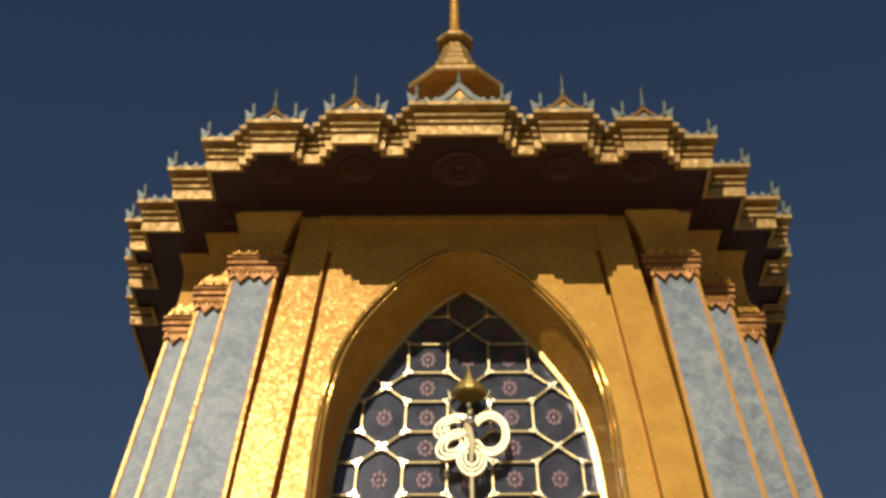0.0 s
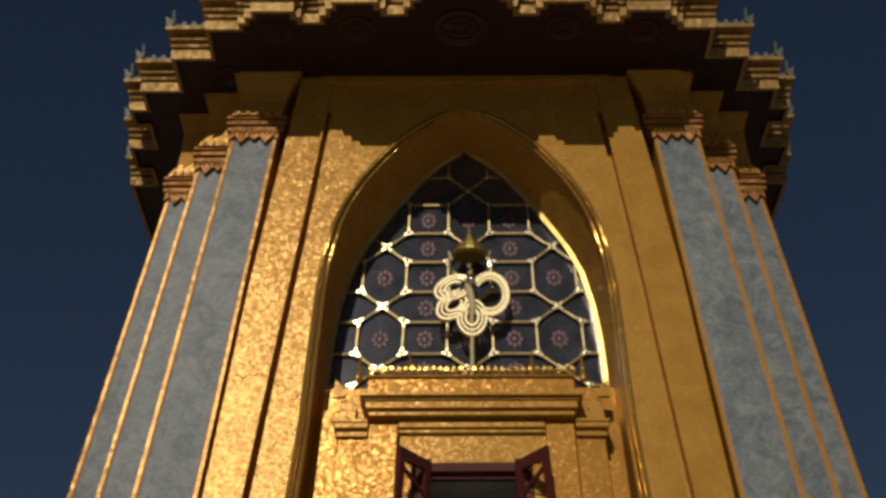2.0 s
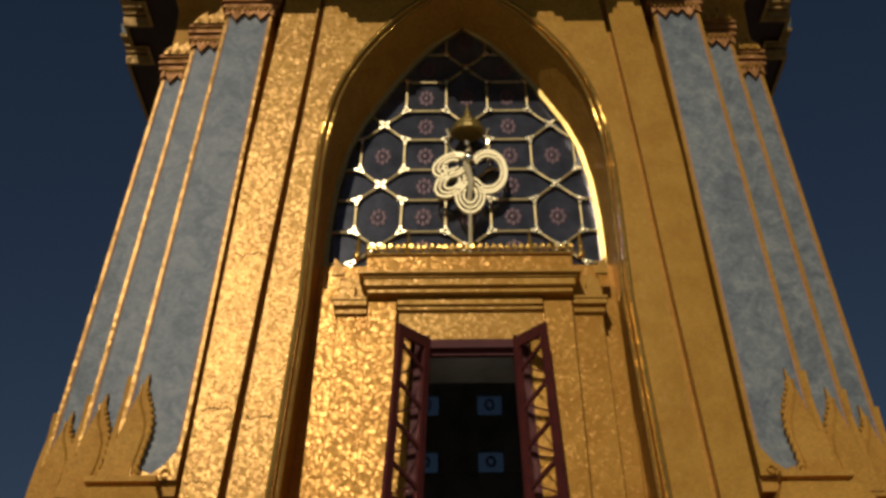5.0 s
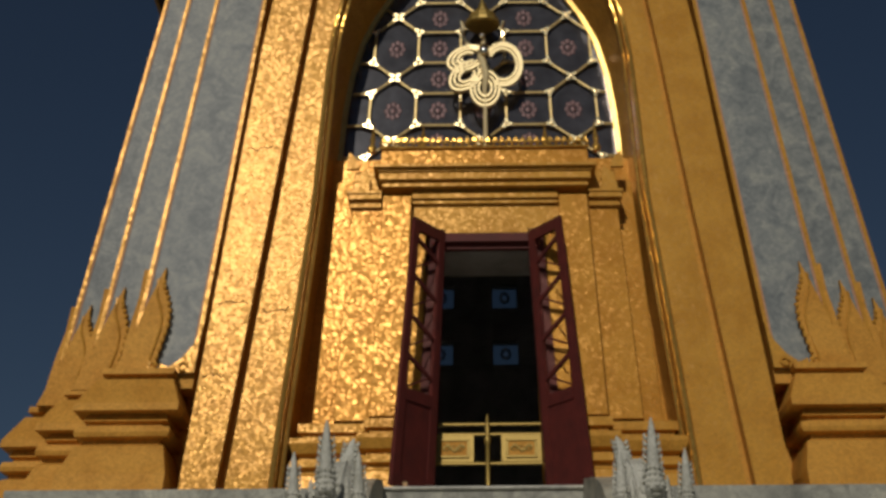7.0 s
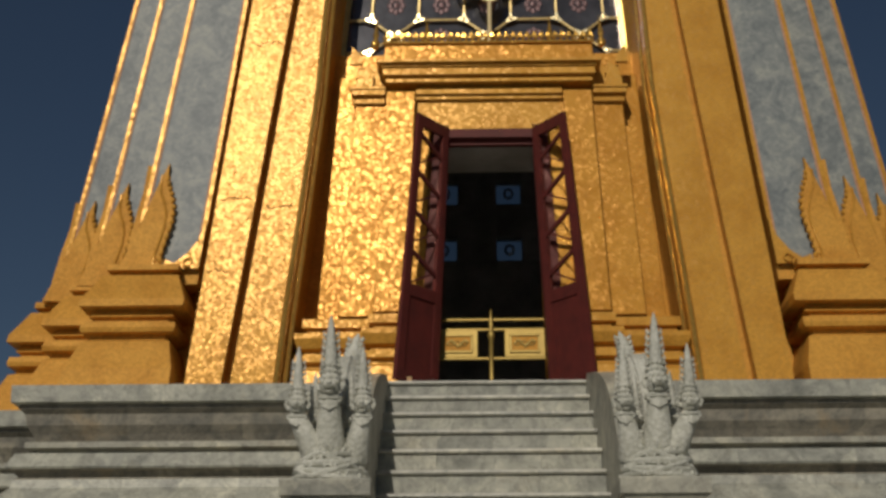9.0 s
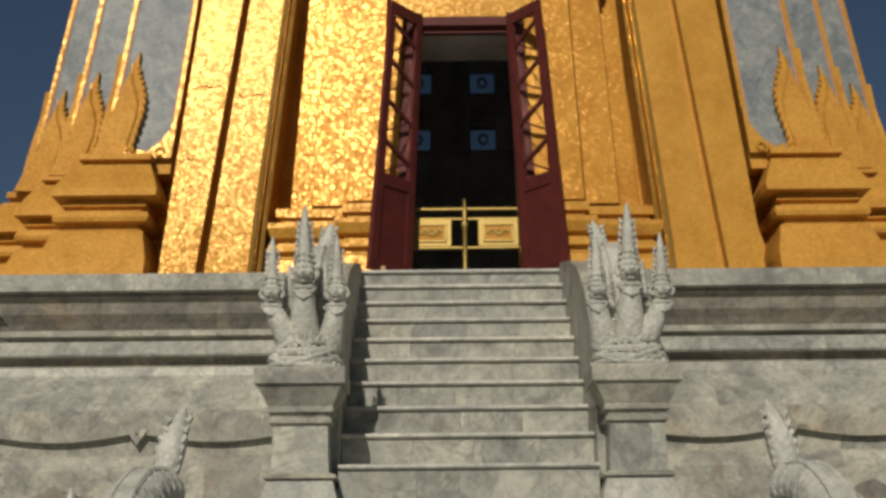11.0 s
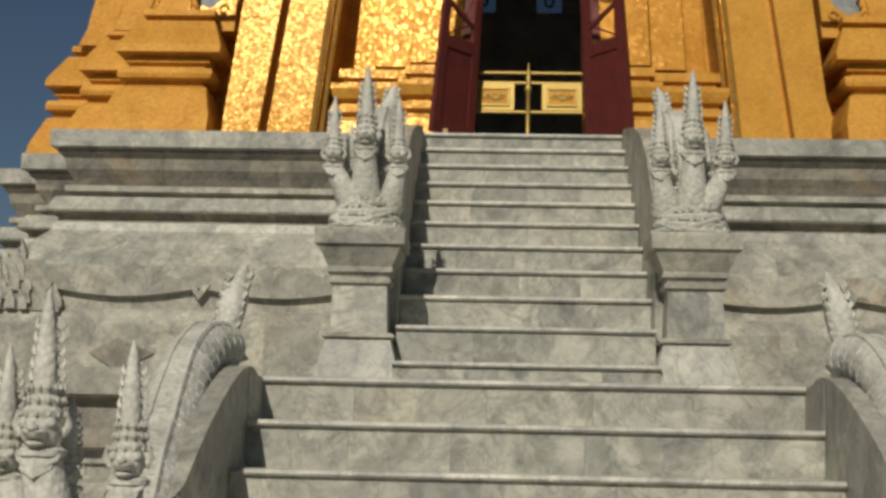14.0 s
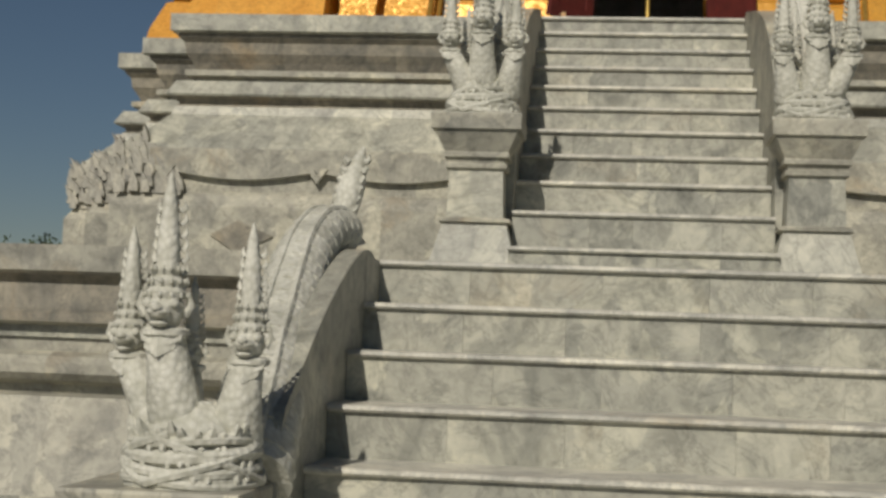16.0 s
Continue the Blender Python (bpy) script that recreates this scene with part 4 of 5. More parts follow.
for sx in (-1, 1):
    bm = bmesh.new()
    a, b = sorted((sx * 0.11, sx * 0.44))
    box(bm, a, b, GY - 0.012, GY + 0.012, 4.31, 4.54, 0.004)
    pl = tpart("gate_panel", bm, BRASS, gate)
    bm = bmesh.new()
    box(bm, a + 0.06, b - 0.06, GY - 0.0145, GY - 0.012, 4.365, 4.485)
    tpart("dark_field", bm, GOLD_MATT, pl)
    bm = bmesh.new()
    for x0, x1, z0, z1 in ((a + 0.04, b - 0.04, 4.485, 4.505), (a + 0.04, b - 0.04, 4.345, 4.365), (a + 0.04, a + 0.06, 4.365, 4.485), (b - 0.06, b - 0.04, 4.365, 4.485)):
        box(bm, x0, x1, GY - 0.026, GY - 0.013, z0, z1, 0.003)
    for q in range(9):
        w = math.sin(q * 1.1)
        ball(bm, (a + 0.085 + 0.02 * q, GY - 0.016, 4.425 + 0.022 * w), (0.012, 0.01, 0.020), 6, 4)
    tube(bm, [(a + 0.075 + 0.009 * q, GY - 0.015, 4.425 - 0.02 * math.sin(q * 0.5)) for q in range(21)], 0.006, 5)
    tpart("raised_ornament", bm, BRASS, pl)

bm = bmesh.new()
box(bm, -0.12, 0.16, 10.98, 11.3, 3.909, 3.93, 0.006)
tagged(part("doormat", bm, MAT_BLUE), "folded blue-grey doormat on the marble threshold", "doormat")
bm = bmesh.new()
side_slab([(11.08, 3.908), (11.15, 3.908), (11.135, 4.02), (11.115, 4.035)], -0.60, -0.565, bm)
tagged(part("door_wedge", bm, WOOD), "small pale wooden wedge beside the open door leaf", "wedge")

# ---- eaves ----
EAVE_HALF = [(-0.41, 10.90), (-0.41, 10.99), (-0.48, 10.99), (-0.48, 11.09), (-0.54, 11.09), (-0.54, 11.20), (-0.72, 11.20), (-0.72, 11.11), (-0.785, 11.11), (-0.785, 11.02),
             (-1.22, 11.02), (-1.22, 11.11), (-1.285, 11.11), (-1.285, 11.21), (-1.35, 11.21), (-1.35, 11.32), (-1.53, 11.32), (-1.53, 11.24), (-1.59, 11.24), (-1.59, 11.15), (-2.0, 11.15),
             (-2.0, 11.24), (-2.07, 11.24), (-2.07, 11.33), (-2.14, 11.33), (-2.14, 11.42), (-2.47, 11.42), (-2.47, 11.88), (-2.87, 11.88), (-2.87, 12.42), (-3.27, 12.42), (-3.27, 12.75), (-3.45, 12.75), (-3.45, 13.05), (-3.30, 13.05), (-3.30, 13.45), (-3.58, 13.45), (-3.58, 13.9),
             (-3.42, 13.9), (-3.42, 14.2), (-3.70, 14.2), (-3.70, 17.8)]
ZE = 10.66
eave_plan = mirrored(EAVE_HALF)
eaves = thing("eaves", "gilt stepped eaves with many small projecting bays under the spire", "eaves", (0, YC, ZE))


def epart(name, bm, mat, parent=None, label="", smooth=False):
    for v in bm.verts:
        v.co -= eaves.location
    return part(name, bm, mat, parent or eaves, label, smooth)


def layer(name, z0, z1, out0, out1, mat):
    bm = bmesh.new()
    inner = 0.04 if z0 == ZE else 0.15
    sweep(bm, eave_plan, [(inner, z0), (-out0, z0), (-out1, z1), (inner, z1)], closed=True)
    return epart(name, bm, mat)


# set-back bands get the darker gilt, which paints in their deep shade
for z0, z1, o0, o1, mat in ((0.0, 0.10, 0.0, 0.005, GOLD_EAVE), (0.10, 0.14, -0.09, -0.09, GOLD_DARK), (0.14, 0.165, 0.01, 0.015, GOLD_EAVE), (0.165, 0.215, -0.08, -0.08, GOLD_DARK),
                            (0.215, 0.235, 0.025, 0.03, GOLD_EAVE), (0.235, 0.315, -0.06, -0.03, GOLD_DARK), (0.315, 0.35, 0.07, 0.075, GOLD_EAVE), (0.35, 0.385, 0.05, 0.05, FINIAL)):
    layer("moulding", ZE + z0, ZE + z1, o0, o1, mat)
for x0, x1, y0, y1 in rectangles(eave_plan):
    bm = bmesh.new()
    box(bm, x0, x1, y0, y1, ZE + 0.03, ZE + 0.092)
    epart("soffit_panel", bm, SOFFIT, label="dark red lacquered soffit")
for x, y, r in ((0, 11.45, 0.26), (-1.0, 11.45, 0.17), (1.0, 11.45, 0.17), (-1.78, 11.5, 0.15), (1.78, 11.5, 0.15), (-2.35, 12.2, 0.13), (2.35, 12.2, 0.13)):
    bm = bmesh.new()
    lathe(bm, [(r, 0.03), (r, 0.02), (r * 0.9, 0.012), (r * 0.86, 0.02)], 24, (x, y, ZE))
    for k in range(3):
        pts = [(x + r * (1 - 0.33 * k) * math.cos(q), y + r * (1 - 0.33 * k) * math.sin(q), ZE + 0.016 - 0.008 * k) for q in np.linspace(0, 2 * math.pi, 25)]
        tube(bm, pts, 0.012, 5)
    for q in range(12):
        ball(bm, (x + r * 0.5 * math.cos(q * math.pi / 6), y + r * 0.5 * math.sin(q * math.pi / 6), ZE + 0.02), (r * 0.12, r * 0.12, 0.012), 6, 4)
    ball(bm, (x, y, ZE + 0.02), (r * 0.2, r * 0.2, 0.02), 8, 5)
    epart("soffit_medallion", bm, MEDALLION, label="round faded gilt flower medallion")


# upturned leaves on every outer corner, small leaves between, pediments with spikes on the bays
def horn_mesh():
    bm = bmesh.new()
    slab(leaf_shape(0, 0, 0.085, 0.15, 0.45), -0.014, 0.014, bm)
    slab(leaf_shape(-0.06, 0, 0.055, 0.085, 0.3), -0.010, 0.010, bm)
    bmesh.ops.recalc_face_normals(bm, faces=bm.faces)
    me = bpy.data.meshes.new("corner_leaf")
    bm.to_mesh(me)
    bm.free()
    me.materials.append(FINIAL)
    return me


def row_mesh():
    bm = bmesh.new()
    slab(leaf_shape(0, 0, 0.055, 0.06), -0.012, 0.012, bm)
    bmesh.ops.recalc_face_normals(bm, faces=bm.faces)
    me = bpy.data.meshes.new("crest_leaf")
    bm.to_mesh(me)
    bm.free()
    me.materials.append(FINIAL)
    return me


HORN, CREST = horn_mesh(), row_mesh()
n = len(eave_plan)
for i, p in enumerate(eave_plan):
    p, a, b = Vector(p), Vector(eave_plan[i - 1]), Vector(eave_plan[(i + 1) % n])
    if p.y > 15:
        continue
    d0, d1 = (p - a).normalized(), (b - p).normalized()
    convex = d0.x * d1.y - d0.y * d1.x > 0
    if convex and max((p - a).length, (b - p).length) > 0.13:
        for d, s in ((d0, 1), (-d1, 1)):
            out = Vector((d.y, -d.x)) if s > 0 else d
            at = p - d * 0.03
            q = math.degrees(math.atan2(d.y, d.x))
            m = pose(at.x, at.y, ZE + 0.38, 0, 0, q) @ Matrix.Translation((0.06, 0, 0))
            piece("corner_leaf", HORN, eaves, Matrix.Translation(-eaves.location) @ m)
    length = (b - p).length
    if b.y > 15:
        continue
    k = int(length / 0.085)
    for j in range(1, k):
        at = p + (b - p) * j / k
        q = math.degrees(math.atan2(d1.y, d1.x))
        nx = Vector((d1.y, -d1.x)) * 0.03
        piece("crest_leaf", CREST, eaves, Matrix.Translation(-eaves.location) @ pose(at.x + nx.x, at.y + nx.y, ZE + 0.38, 0, 0, q))

for x, y, w, h, spike in ((0.0, 10.87, 0.26, 0.24, 0.14), (-1.01, 10.99, 0.20, 0.17, 0.26), (1.01, 10.99, 0.20, 0.17, 0.26), (-1.80, 11.12, 0.17, 0.13, 0.24), (1.80, 11.12, 0.17, 0.13, 0.24)):
    z = ZE + 0.38
    bm = bmesh.new()
    slab([(x - w, z), (x - w * 0.55, z + h * 0.30), (x - w * 0.2, z + h * 0.78), (x, z + h), (x + w * 0.2, z + h * 0.78), (x + w * 0.55, z + h * 0.30), (x + w, z), (x + w * 0.62, z), (x + w * 0.34, z + h * 0.2), (x, z + h * 0.66), (x - w * 0.34, z + h * 0.2), (x - w * 0.62, z)], y - 0.02, y + 0.04, bm)
    pd = epart("pediment", bm, FINIAL if x == 0 else GOLD_DARK)
    bm = bmesh.new()
    slab([(x - w * 0.5, z), (x + w * 0.5, z), (x, z + h * 0.6)], y + 0.0, y + 0.05, bm)
    epart("tympanum", bm, GOLD)
    bm = bmesh.new()
    lathe(bm, [(0.03, 0), (0.042, 0.03), (0.018, 0.06), (0.026, 0.09), (0.012, 0.12), (0.011, spike * 0.7), (0.016, spike * 0.75), (0.002, spike + 0.06)], 8, (x, y + 0.01, z + h * 0.9))
    epart("spike", bm, FINIAL, smooth=True)
    bm = bmesh.new()
    box(bm, x - w * 0.7, x + w * 0.7, y + 0.03, y + 0.5, ZE + 0.3, ZE + 0.44)
    lathe(bm, [(w * 0.7, 0), (w * 0.35, h * 0.6), (w * 0.1, h * 1.05), (0.01, h * 1.3)], 4, (x, y + 0.22, ZE + 0.44), math.pi / 4)
    epart("bay_roof", bm, GOLD)

# ---- roof and spire ----
roof = thing("spire_roof", "tiered gilt roof rising to a slender octagonal spire", "spire", (0, YC, 11.0))


def rpart(name, bm, mat, smooth=False, label=""):
    for v in bm.verts:
        v.co -= roof.location
    return part(name, bm, mat, roof, label, smooth)


bm = bmesh.new()
lathe(bm, [(3.5, 10.85), (3.4, 11.0), (3.1, 11.3), (2.6, 11.7), (1.9, 12.3), (1.3, 12.8), (1.0, 13.2)], 4, (0, YC, 0), math.pi / 4)
rpart("main_roof", bm, GOLD_MATT)
EIGHT = 1 / math.cos(math.pi / 8)


def ring(name, prof, mat, seg=8):
    bm = bmesh.new()
    k = EIGHT if seg == 8 else 1.0
    lathe(bm, [(r * k, z) for r, z in prof], seg, (0, YC, 0), math.pi / 8 if seg == 8 else 0)
    return rpart(name, bm, mat, seg > 8)


ring("neck", [(0.36, 12.9), (0.34, 13.9), (0.36, 13.95), (0.36, 14.02), (0.32, 14.05), (0.30, 14.32)], GOLD_MATT)
ring("lower_tier", [(0.30, 14.31), (0.585, 14.31), (0.60, 14.34), (0.60, 14.385), (0.57, 14.40), (0.55, 14.42), (0.37, 14.60), (0.36, 14.63)], GOLD_EAVE)
ring("tier_collar", [(0.35, 14.625), (0.375, 14.635), (0.375, 14.665), (0.33, 14.675), (0.33, 14.70), (0.345, 14.71), (0.345, 14.735), (0.30, 14.745), (0.295, 14.77)], GOLD_EAVE)
ring("upper_neck", [(0.30, 14.765), (0.255, 14.86), (0.262, 14.87), (0.262, 14.885), (0.235, 14.90), (0.205, 14.99), (0.213, 15.0), (0.213, 15.015), (0.19, 15.03), (0.155, 15.17), (0.145, 15.27)], GOLD_EAVE)
ring("upper_tier", [(0.145, 15.26), (0.225, 15.26), (0.24, 15.285), (0.24, 15.32), (0.15, 15.37), (0.125, 15.40)], GOLD_EAVE)
prof = [(0.115, 15.35), (0.085, 15.45), (0.068, 15.6)]
for i in range(14):
    z = 15.6 + i * 0.16
    r = 0.060 - i * 0.0034
    prof += [(r, z), (r + 0.010, z + 0.04), (r + 0.010, z + 0.08), (r, z + 0.12)]
prof += [(0.014, 17.9), (0.02, 18.0), (0.008, 18.1), (0.002, 18.5)]
ring("spire_shaft", prof, GOLD, 12)
# ---- stair cheeks, pedestals and nagas ----
def cheek(name, label, pts, x0, x1, group):
    for sx in (-1, 1):
        bm = bmesh.new()
        side_slab(pts, *sorted((sx * x0, sx * x1)), bm)
        bmesh.ops.bevel(bm, geom=[e for e in bm.edges if abs(e.verts[0].co.x - e.verts[1].co.x) < 1e-4], offset=0.012, segments=2, affect="EDGES")
        tagged(part(name, bm, MARBLE), label, "balustrade", group)


# upper cheek: a rounded head at the platform, then a curve down to the pedestal
def sampled(points, n=28):
    """A smooth line through a few (y, z) points."""
    out = []
    for i in range(n + 1):
        t = i / n * (len(points) - 1)
        k = min(int(t), len(points) - 2)
        u = t - k
        p0, p1, p2, p3 = points[max(k - 1, 0)], points[k], points[k + 1], points[min(k + 2, len(points) - 1)]
        out.append(tuple(0.5 * (2 * b + (c - a) * u + (2 * a - 5 * b + 4 * c - d) * u * u + (3 * b - a - 3 * c + d) * u ** 3) for a, b, c, d in zip(p0, p1, p2, p3)))
    return out


UP_TOP = sampled([(8.36, 2.78), (8.46, 2.96), (8.68, 3.20), (8.92, 3.40), (9.3, 3.60), (9.8, 3.76), (10.3, 3.87), (10.62, 3.93), (10.74, 3.88)])
cheek("stair_cheek", "grey marble cheek wall with rounded upper end beside the narrow stair", UP_TOP + [(10.78, 3.7), (10.78, 1.88), (8.36, 1.88)], W2 + 0.002, 0.955, "upper stair cheeks")
LOW_TOP = sampled([(4.62, 1.16), (4.66, 1.28), (4.85, 1.395), (5.23, 1.60), (5.53, 1.735), (5.8, 1.835), (6.05, 1.90), (6.25, 1.91), (6.42, 1.87), (6.52, 1.78)])
cheek("stair_cheek", "grey marble cheek wall with rounded upper end beside the broad stair", LOW_TOP + [(6.56, 1.66), (6.56, -0.01), (4.62, -0.01)], W1 + 0.002, 1.255, "lower stair cheeks")
LOW_BACK = sampled([(4.75, 1.05), (5.05, 1.17), (5.36, 1.34), (5.61, 1.51), (5.89, 1.68), (6.2, 1.81), (6.45, 1.86), (6.56, 1.84)])
cheek("naga_ledge", "marble ledge on which the naga body lies", LOW_BACK + [(6.58, 1.7), (6.58, -0.01), (4.75, -0.01)], 1.258, 1.54, "naga ledges")


def pedestal(x, y, z0, w, z1, label, group):
    """A square pier: spread foot, plain die, stepped cap."""
    pd = thing("pedestal", label, "pedestal", (x, y, z0), group)
    h = z1 - z0

    def ring4(name, prof, mat=MARBLE):
        bm = bmesh.new()
        lathe(bm, [(r * math.sqrt(2), z) for r, z in prof], 4, (0, 0, 0), math.pi / 4)
        return part(name, bm, mat, pd)

    ring4("foot", [(w * 0.82, 0), (w * 0.82, 0.05), (w * 0.60, h * 0.325), (w * 0.585, h * 0.336)])
    ring4("foot_moulding", [(w * 0.60, h * 0.336), (w * 0.67, h * 0.342), (w * 0.67, h * 0.358), (w * 0.56, h * 0.372)], MARBLE_WARM)
    ring4("die", [(w * 0.53, h * 0.372), (w * 0.50, h * 0.665)])
    ring4("cap", [(w * 0.52, h * 0.664), (w * 0.575, h * 0.672), (w * 0.575, h * 0.698), (w * 0.52, h * 0.706), (w * 0.53, h * 0.73), (w * 0.61, h * 0.738), (w * 0.61, h * 0.762), (w * 0.59, h * 0.77), (w * 0.755, h * 0.882), (w * 0.755, h * 0.896), (w * 0.83, h * 0.901), (w * 0.835, h * 0.99), (w * 0.82, h)], MARBLE_WARM)
    return pd


for sx in (-1, 1):
    pedestal(sx * 0.915, 8.27, 1.886, 0.295, 2.79, "grey marble pedestal with stepped cap carrying a naga", "upper pedestals")
    pedestal(sx * 1.455, 4.46, 0.0, 0.325, 1.085, "grey marble pedestal with stepped cap at the stair foot", "lower pedestals")


def naga(name, base, s, heads, spine, tail, label, sx, taper):
    """A many-headed serpent: a coiled foot, necks with crested heads, and a body climbing the cheek behind."""
    bm = bmesh.new()
    bx, by, bz = base
    rng = random.Random(7)
    # a low mound of coils: thick rings, two crossing ropes and a band of foliage
    def girth(z):
        return 0.255 - taper * z / 0.17

    lathe(bm, [(s * girth(z) * k, s * z) for z, k in ((0, 0.96), (0.03, 1.0), (0.06, 0.97), (0.075, 0.91), (0.10, 0.98), (0.13, 0.96), (0.15, 0.86), (0.19, 0.88), (0.24, 0.70), (0.30, 0.40))], 28, base)
    for k, (z, th) in enumerate(((0.02, 0.016), (0.062, 0.02), (0.115, 0.026), (0.165, 0.02))):
        r = girth(z) - 0.008
        pts = [(bx + s * r * math.cos(q), by + s * r * math.sin(q), bz + s * (z + 0.010 * math.sin(2 * q + k))) for q in np.linspace(0, 2 * math.pi, 41)]
        tube(bm, pts, s * th, 7)
    for ph in (0.0, 2.2, 4.3):
        for turn, th in ((2.4, 0.017), (-2.0, 0.014)):
            pts = [(bx + s * (girth(0.02 + 0.17 * u) + 0.004) * math.cos(ph + turn * u), by + s * (girth(0.02 + 0.17 * u) + 0.004) * math.sin(ph + turn * u), bz + s * (0.02 + 0.17 * u)) for u in np.linspace(0, 1, 16)]
            tube(bm, pts, s * th, 6)
    for k in range(60):
        q, z = 2 * math.pi * (k + rng.uniform(-0.3, 0.3)) / 60, rng.choice((0.035, 0.088, 0.14))
        ball(bm, (bx + s * girth(z) * math.cos(q), by + s * girth(z) * math.sin(q), bz + s * z), (s * 0.014, s * 0.014, s * rng.uniform(0.010, 0.022)), 6, 4)
    # short uneven leaves between the coils and the necks
    for k in range(30):
        q = 2 * math.pi * (k + rng.uniform(-0.25, 0.25)) / 30
        h = s * rng.uniform(0.03, 0.08)
        out = Vector((math.cos(q), math.sin(q), 0)) * s
        at = Vector(base) + out * (girth(0.17) - 0.03) + Vector((0, 0, s * 0.165))
        tube(bm, [at, at + out * 0.028 + Vector((0, 0, h * 0.6)), at + out * 0.04 + Vector((0, 0, h))], [s * 0.022, s * 0.02, s * 0.005], 5)
    for hx, hy, hz, big in heads:
        top = Vector((bx + hx * s, by + hy * s, bz + hz * s))
        foot = Vector((bx + hx * s * (0.78 if hx * sx < 0 else 0.42), by + hy * s * 0.5 + 0.02, bz + s * 0.16))
        mid1 = foot.lerp(top, 0.4) + Vector((0, -0.03 * s, 0))
        mid2 = foot.lerp(top, 0.75) + Vector((0, -0.02 * s, 0))
        r = s * 0.072 * big
        tube(bm, [foot, mid1, mid2, top], [r * 1.5, r * 1.25, r * 1.02, r * 0.88], 14)
        # collar, skull, snout, jaw, eyes, brow
        lathe(bm, [(r * 0.9, -r * 0.3), (r * 1.18, -r * 0.15), (r * 1.18, r * 0.1), (r * 0.9, r * 0.25)], 12, top)
        sk = top + Vector((0, -r * 0.25, r * 1.0))
        ball(bm, sk, (r * 0.95, r * 1.05, r * 1.0), 12, 8)
        ball(bm, sk + Vector((0, -r * 1.0, -r * 0.1)), (r * 0.58, r * 0.62, r * 0.34), 10, 6)
        ball(bm, sk + Vector((0, -r * 0.85, -r * 0.62)), (r * 0.46, r * 0.45, r * 0.18), 10, 6)
        ball(bm, sk + Vector((0, -r * 1.55, r * 0.15)), (r * 0.3, r * 0.22, r * 0.24), 8, 5)
        for e in (-1, 1):
            ball(bm, sk + Vector((e * r * 0.62, -r * 0.72, r * 0.34)), (r * 0.27, r * 0.22, r * 0.27), 8, 5)
            tube(bm, [sk + Vector((e * r * 0.9, r * 0.1, -r * 0.2)), sk + Vector((e * r * 1.25, r * 0.1, r * 0.25)), sk + Vector((e * r * 1.15, 0.0, r * 0.9))], [r * 0.24, r * 0.2, r * 0.05], 6)
        # two pointed bibs hang below the collar
        for k, w in ((0, 1.05), (1, 0.8)):
            y0, z0 = -r * (1.02 + 0.12 * k), -r * (0.05 + 0.38 * k)
            a = [top + Vector((e * r * w, y0 + r * 0.45 * abs(e), z0)) for e in (-1, -0.5, 0, 0.5, 1)]
            b = [top + Vector((e * r * w * 0.9, y0 - r * 0.16 + r * 0.45 * abs(e), z0 - r * (0.34 + 0.42 * (1 - abs(e))))) for e in (-1, -0.5, 0, 0.5, 1)]
            va, vb = [bm.verts.new(p) for p in a], [bm.verts.new(p) for p in b]
            vc = [bm.verts.new(p + Vector((0, r * 0.3, 0))) for p in b]
            for i in range(4):
                bm.faces.new((va[i], va[i + 1], vb[i + 1], vb[i]))
                bm.faces.new((vb[i], vb[i + 1], vc[i + 1], vc[i]))
        # crown of rings and a tall spike with a flame comb behind
        c = sk + Vector((0, r * 0.1, r * 0.55))
        hgt = s * 0.39 * big
        lathe(bm, [(r * 0.95, 0), (r * 1.02, hgt * 0.06), (r * 0.8, hgt * 0.10), (r * 0.88, hgt * 0.16), (r * 0.60, hgt * 0.20), (r * 0.68, hgt * 0.25), (r * 0.55, hgt * 0.29), (r * 0.60, hgt * 0.36), (r * 0.54, hgt * 0.52), (r * 0.42, hgt * 0.74), (r * 0.27, hgt * 0.95), (r * 0.06, hgt * 1.10)], 10, c)
        for band_z, band_r in ((0.03, 1.02), (0.15, 0.9), (0.26, 0.76)):
            for q in range(12):
                a = q * math.pi / 6
                ball(bm, c + Vector((r * band_r * math.cos(a), r * band_r * math.sin(a), hgt * band_z)), (r * 0.10, r * 0.10, r * 0.16), 6, 4)
        for k in range(7):  # a flame comb down each side of the spike
            u = 0.10 + 0.11 * k
            for e in (-1, 1):
                p = c + Vector((e * r * (0.72 - 0.4 * u), r * 0.25, hgt * u))
                tube(bm, [p, p + Vector((e * r * 0.22, r * 0.12, r * 0.22)), p + Vector((e * r * 0.20, r * 0.12, r * 0.6))], [r * 0.2, r * 0.14, r * 0.02], 5)
        for k in range(5):
            u = 0.15 + 0.16 * k
            p = c + Vector((0, r * (0.72 - 0.4 * u), hgt * u))
            tube(bm, [p, p + Vector((0, r * 0.5, r * 0.35)), p + Vector((0, r * 0.45, r * 0.85))], [r * 0.26, r * 0.18, r * 0.03], 5)
    # the body along the cheek, with a ridge of fins
    line = [Vector((x, y, z)) for x, y, z in spine]
    fine = []
    for i in range(len(line) - 1):
        for q in range(6):
            u = q / 6
            p0, p1, p2, p3 = line[max(i - 1, 0)], line[i], line[i + 1], line[min(i + 2, len(line) - 1)]
            fine.append(0.5 * (2 * p1 + (p2 - p0) * u + (2 * p0 - 5 * p1 + 4 * p2 - p3) * u * u + (3 * p1 - p0 - 3 * p2 + p3) * u ** 3))
    fine.append(line[-1])
    m = len(fine)
    rad = [s * tail[0] * (1 - 0.35 * i / (m - 1)) for i in range(m)]
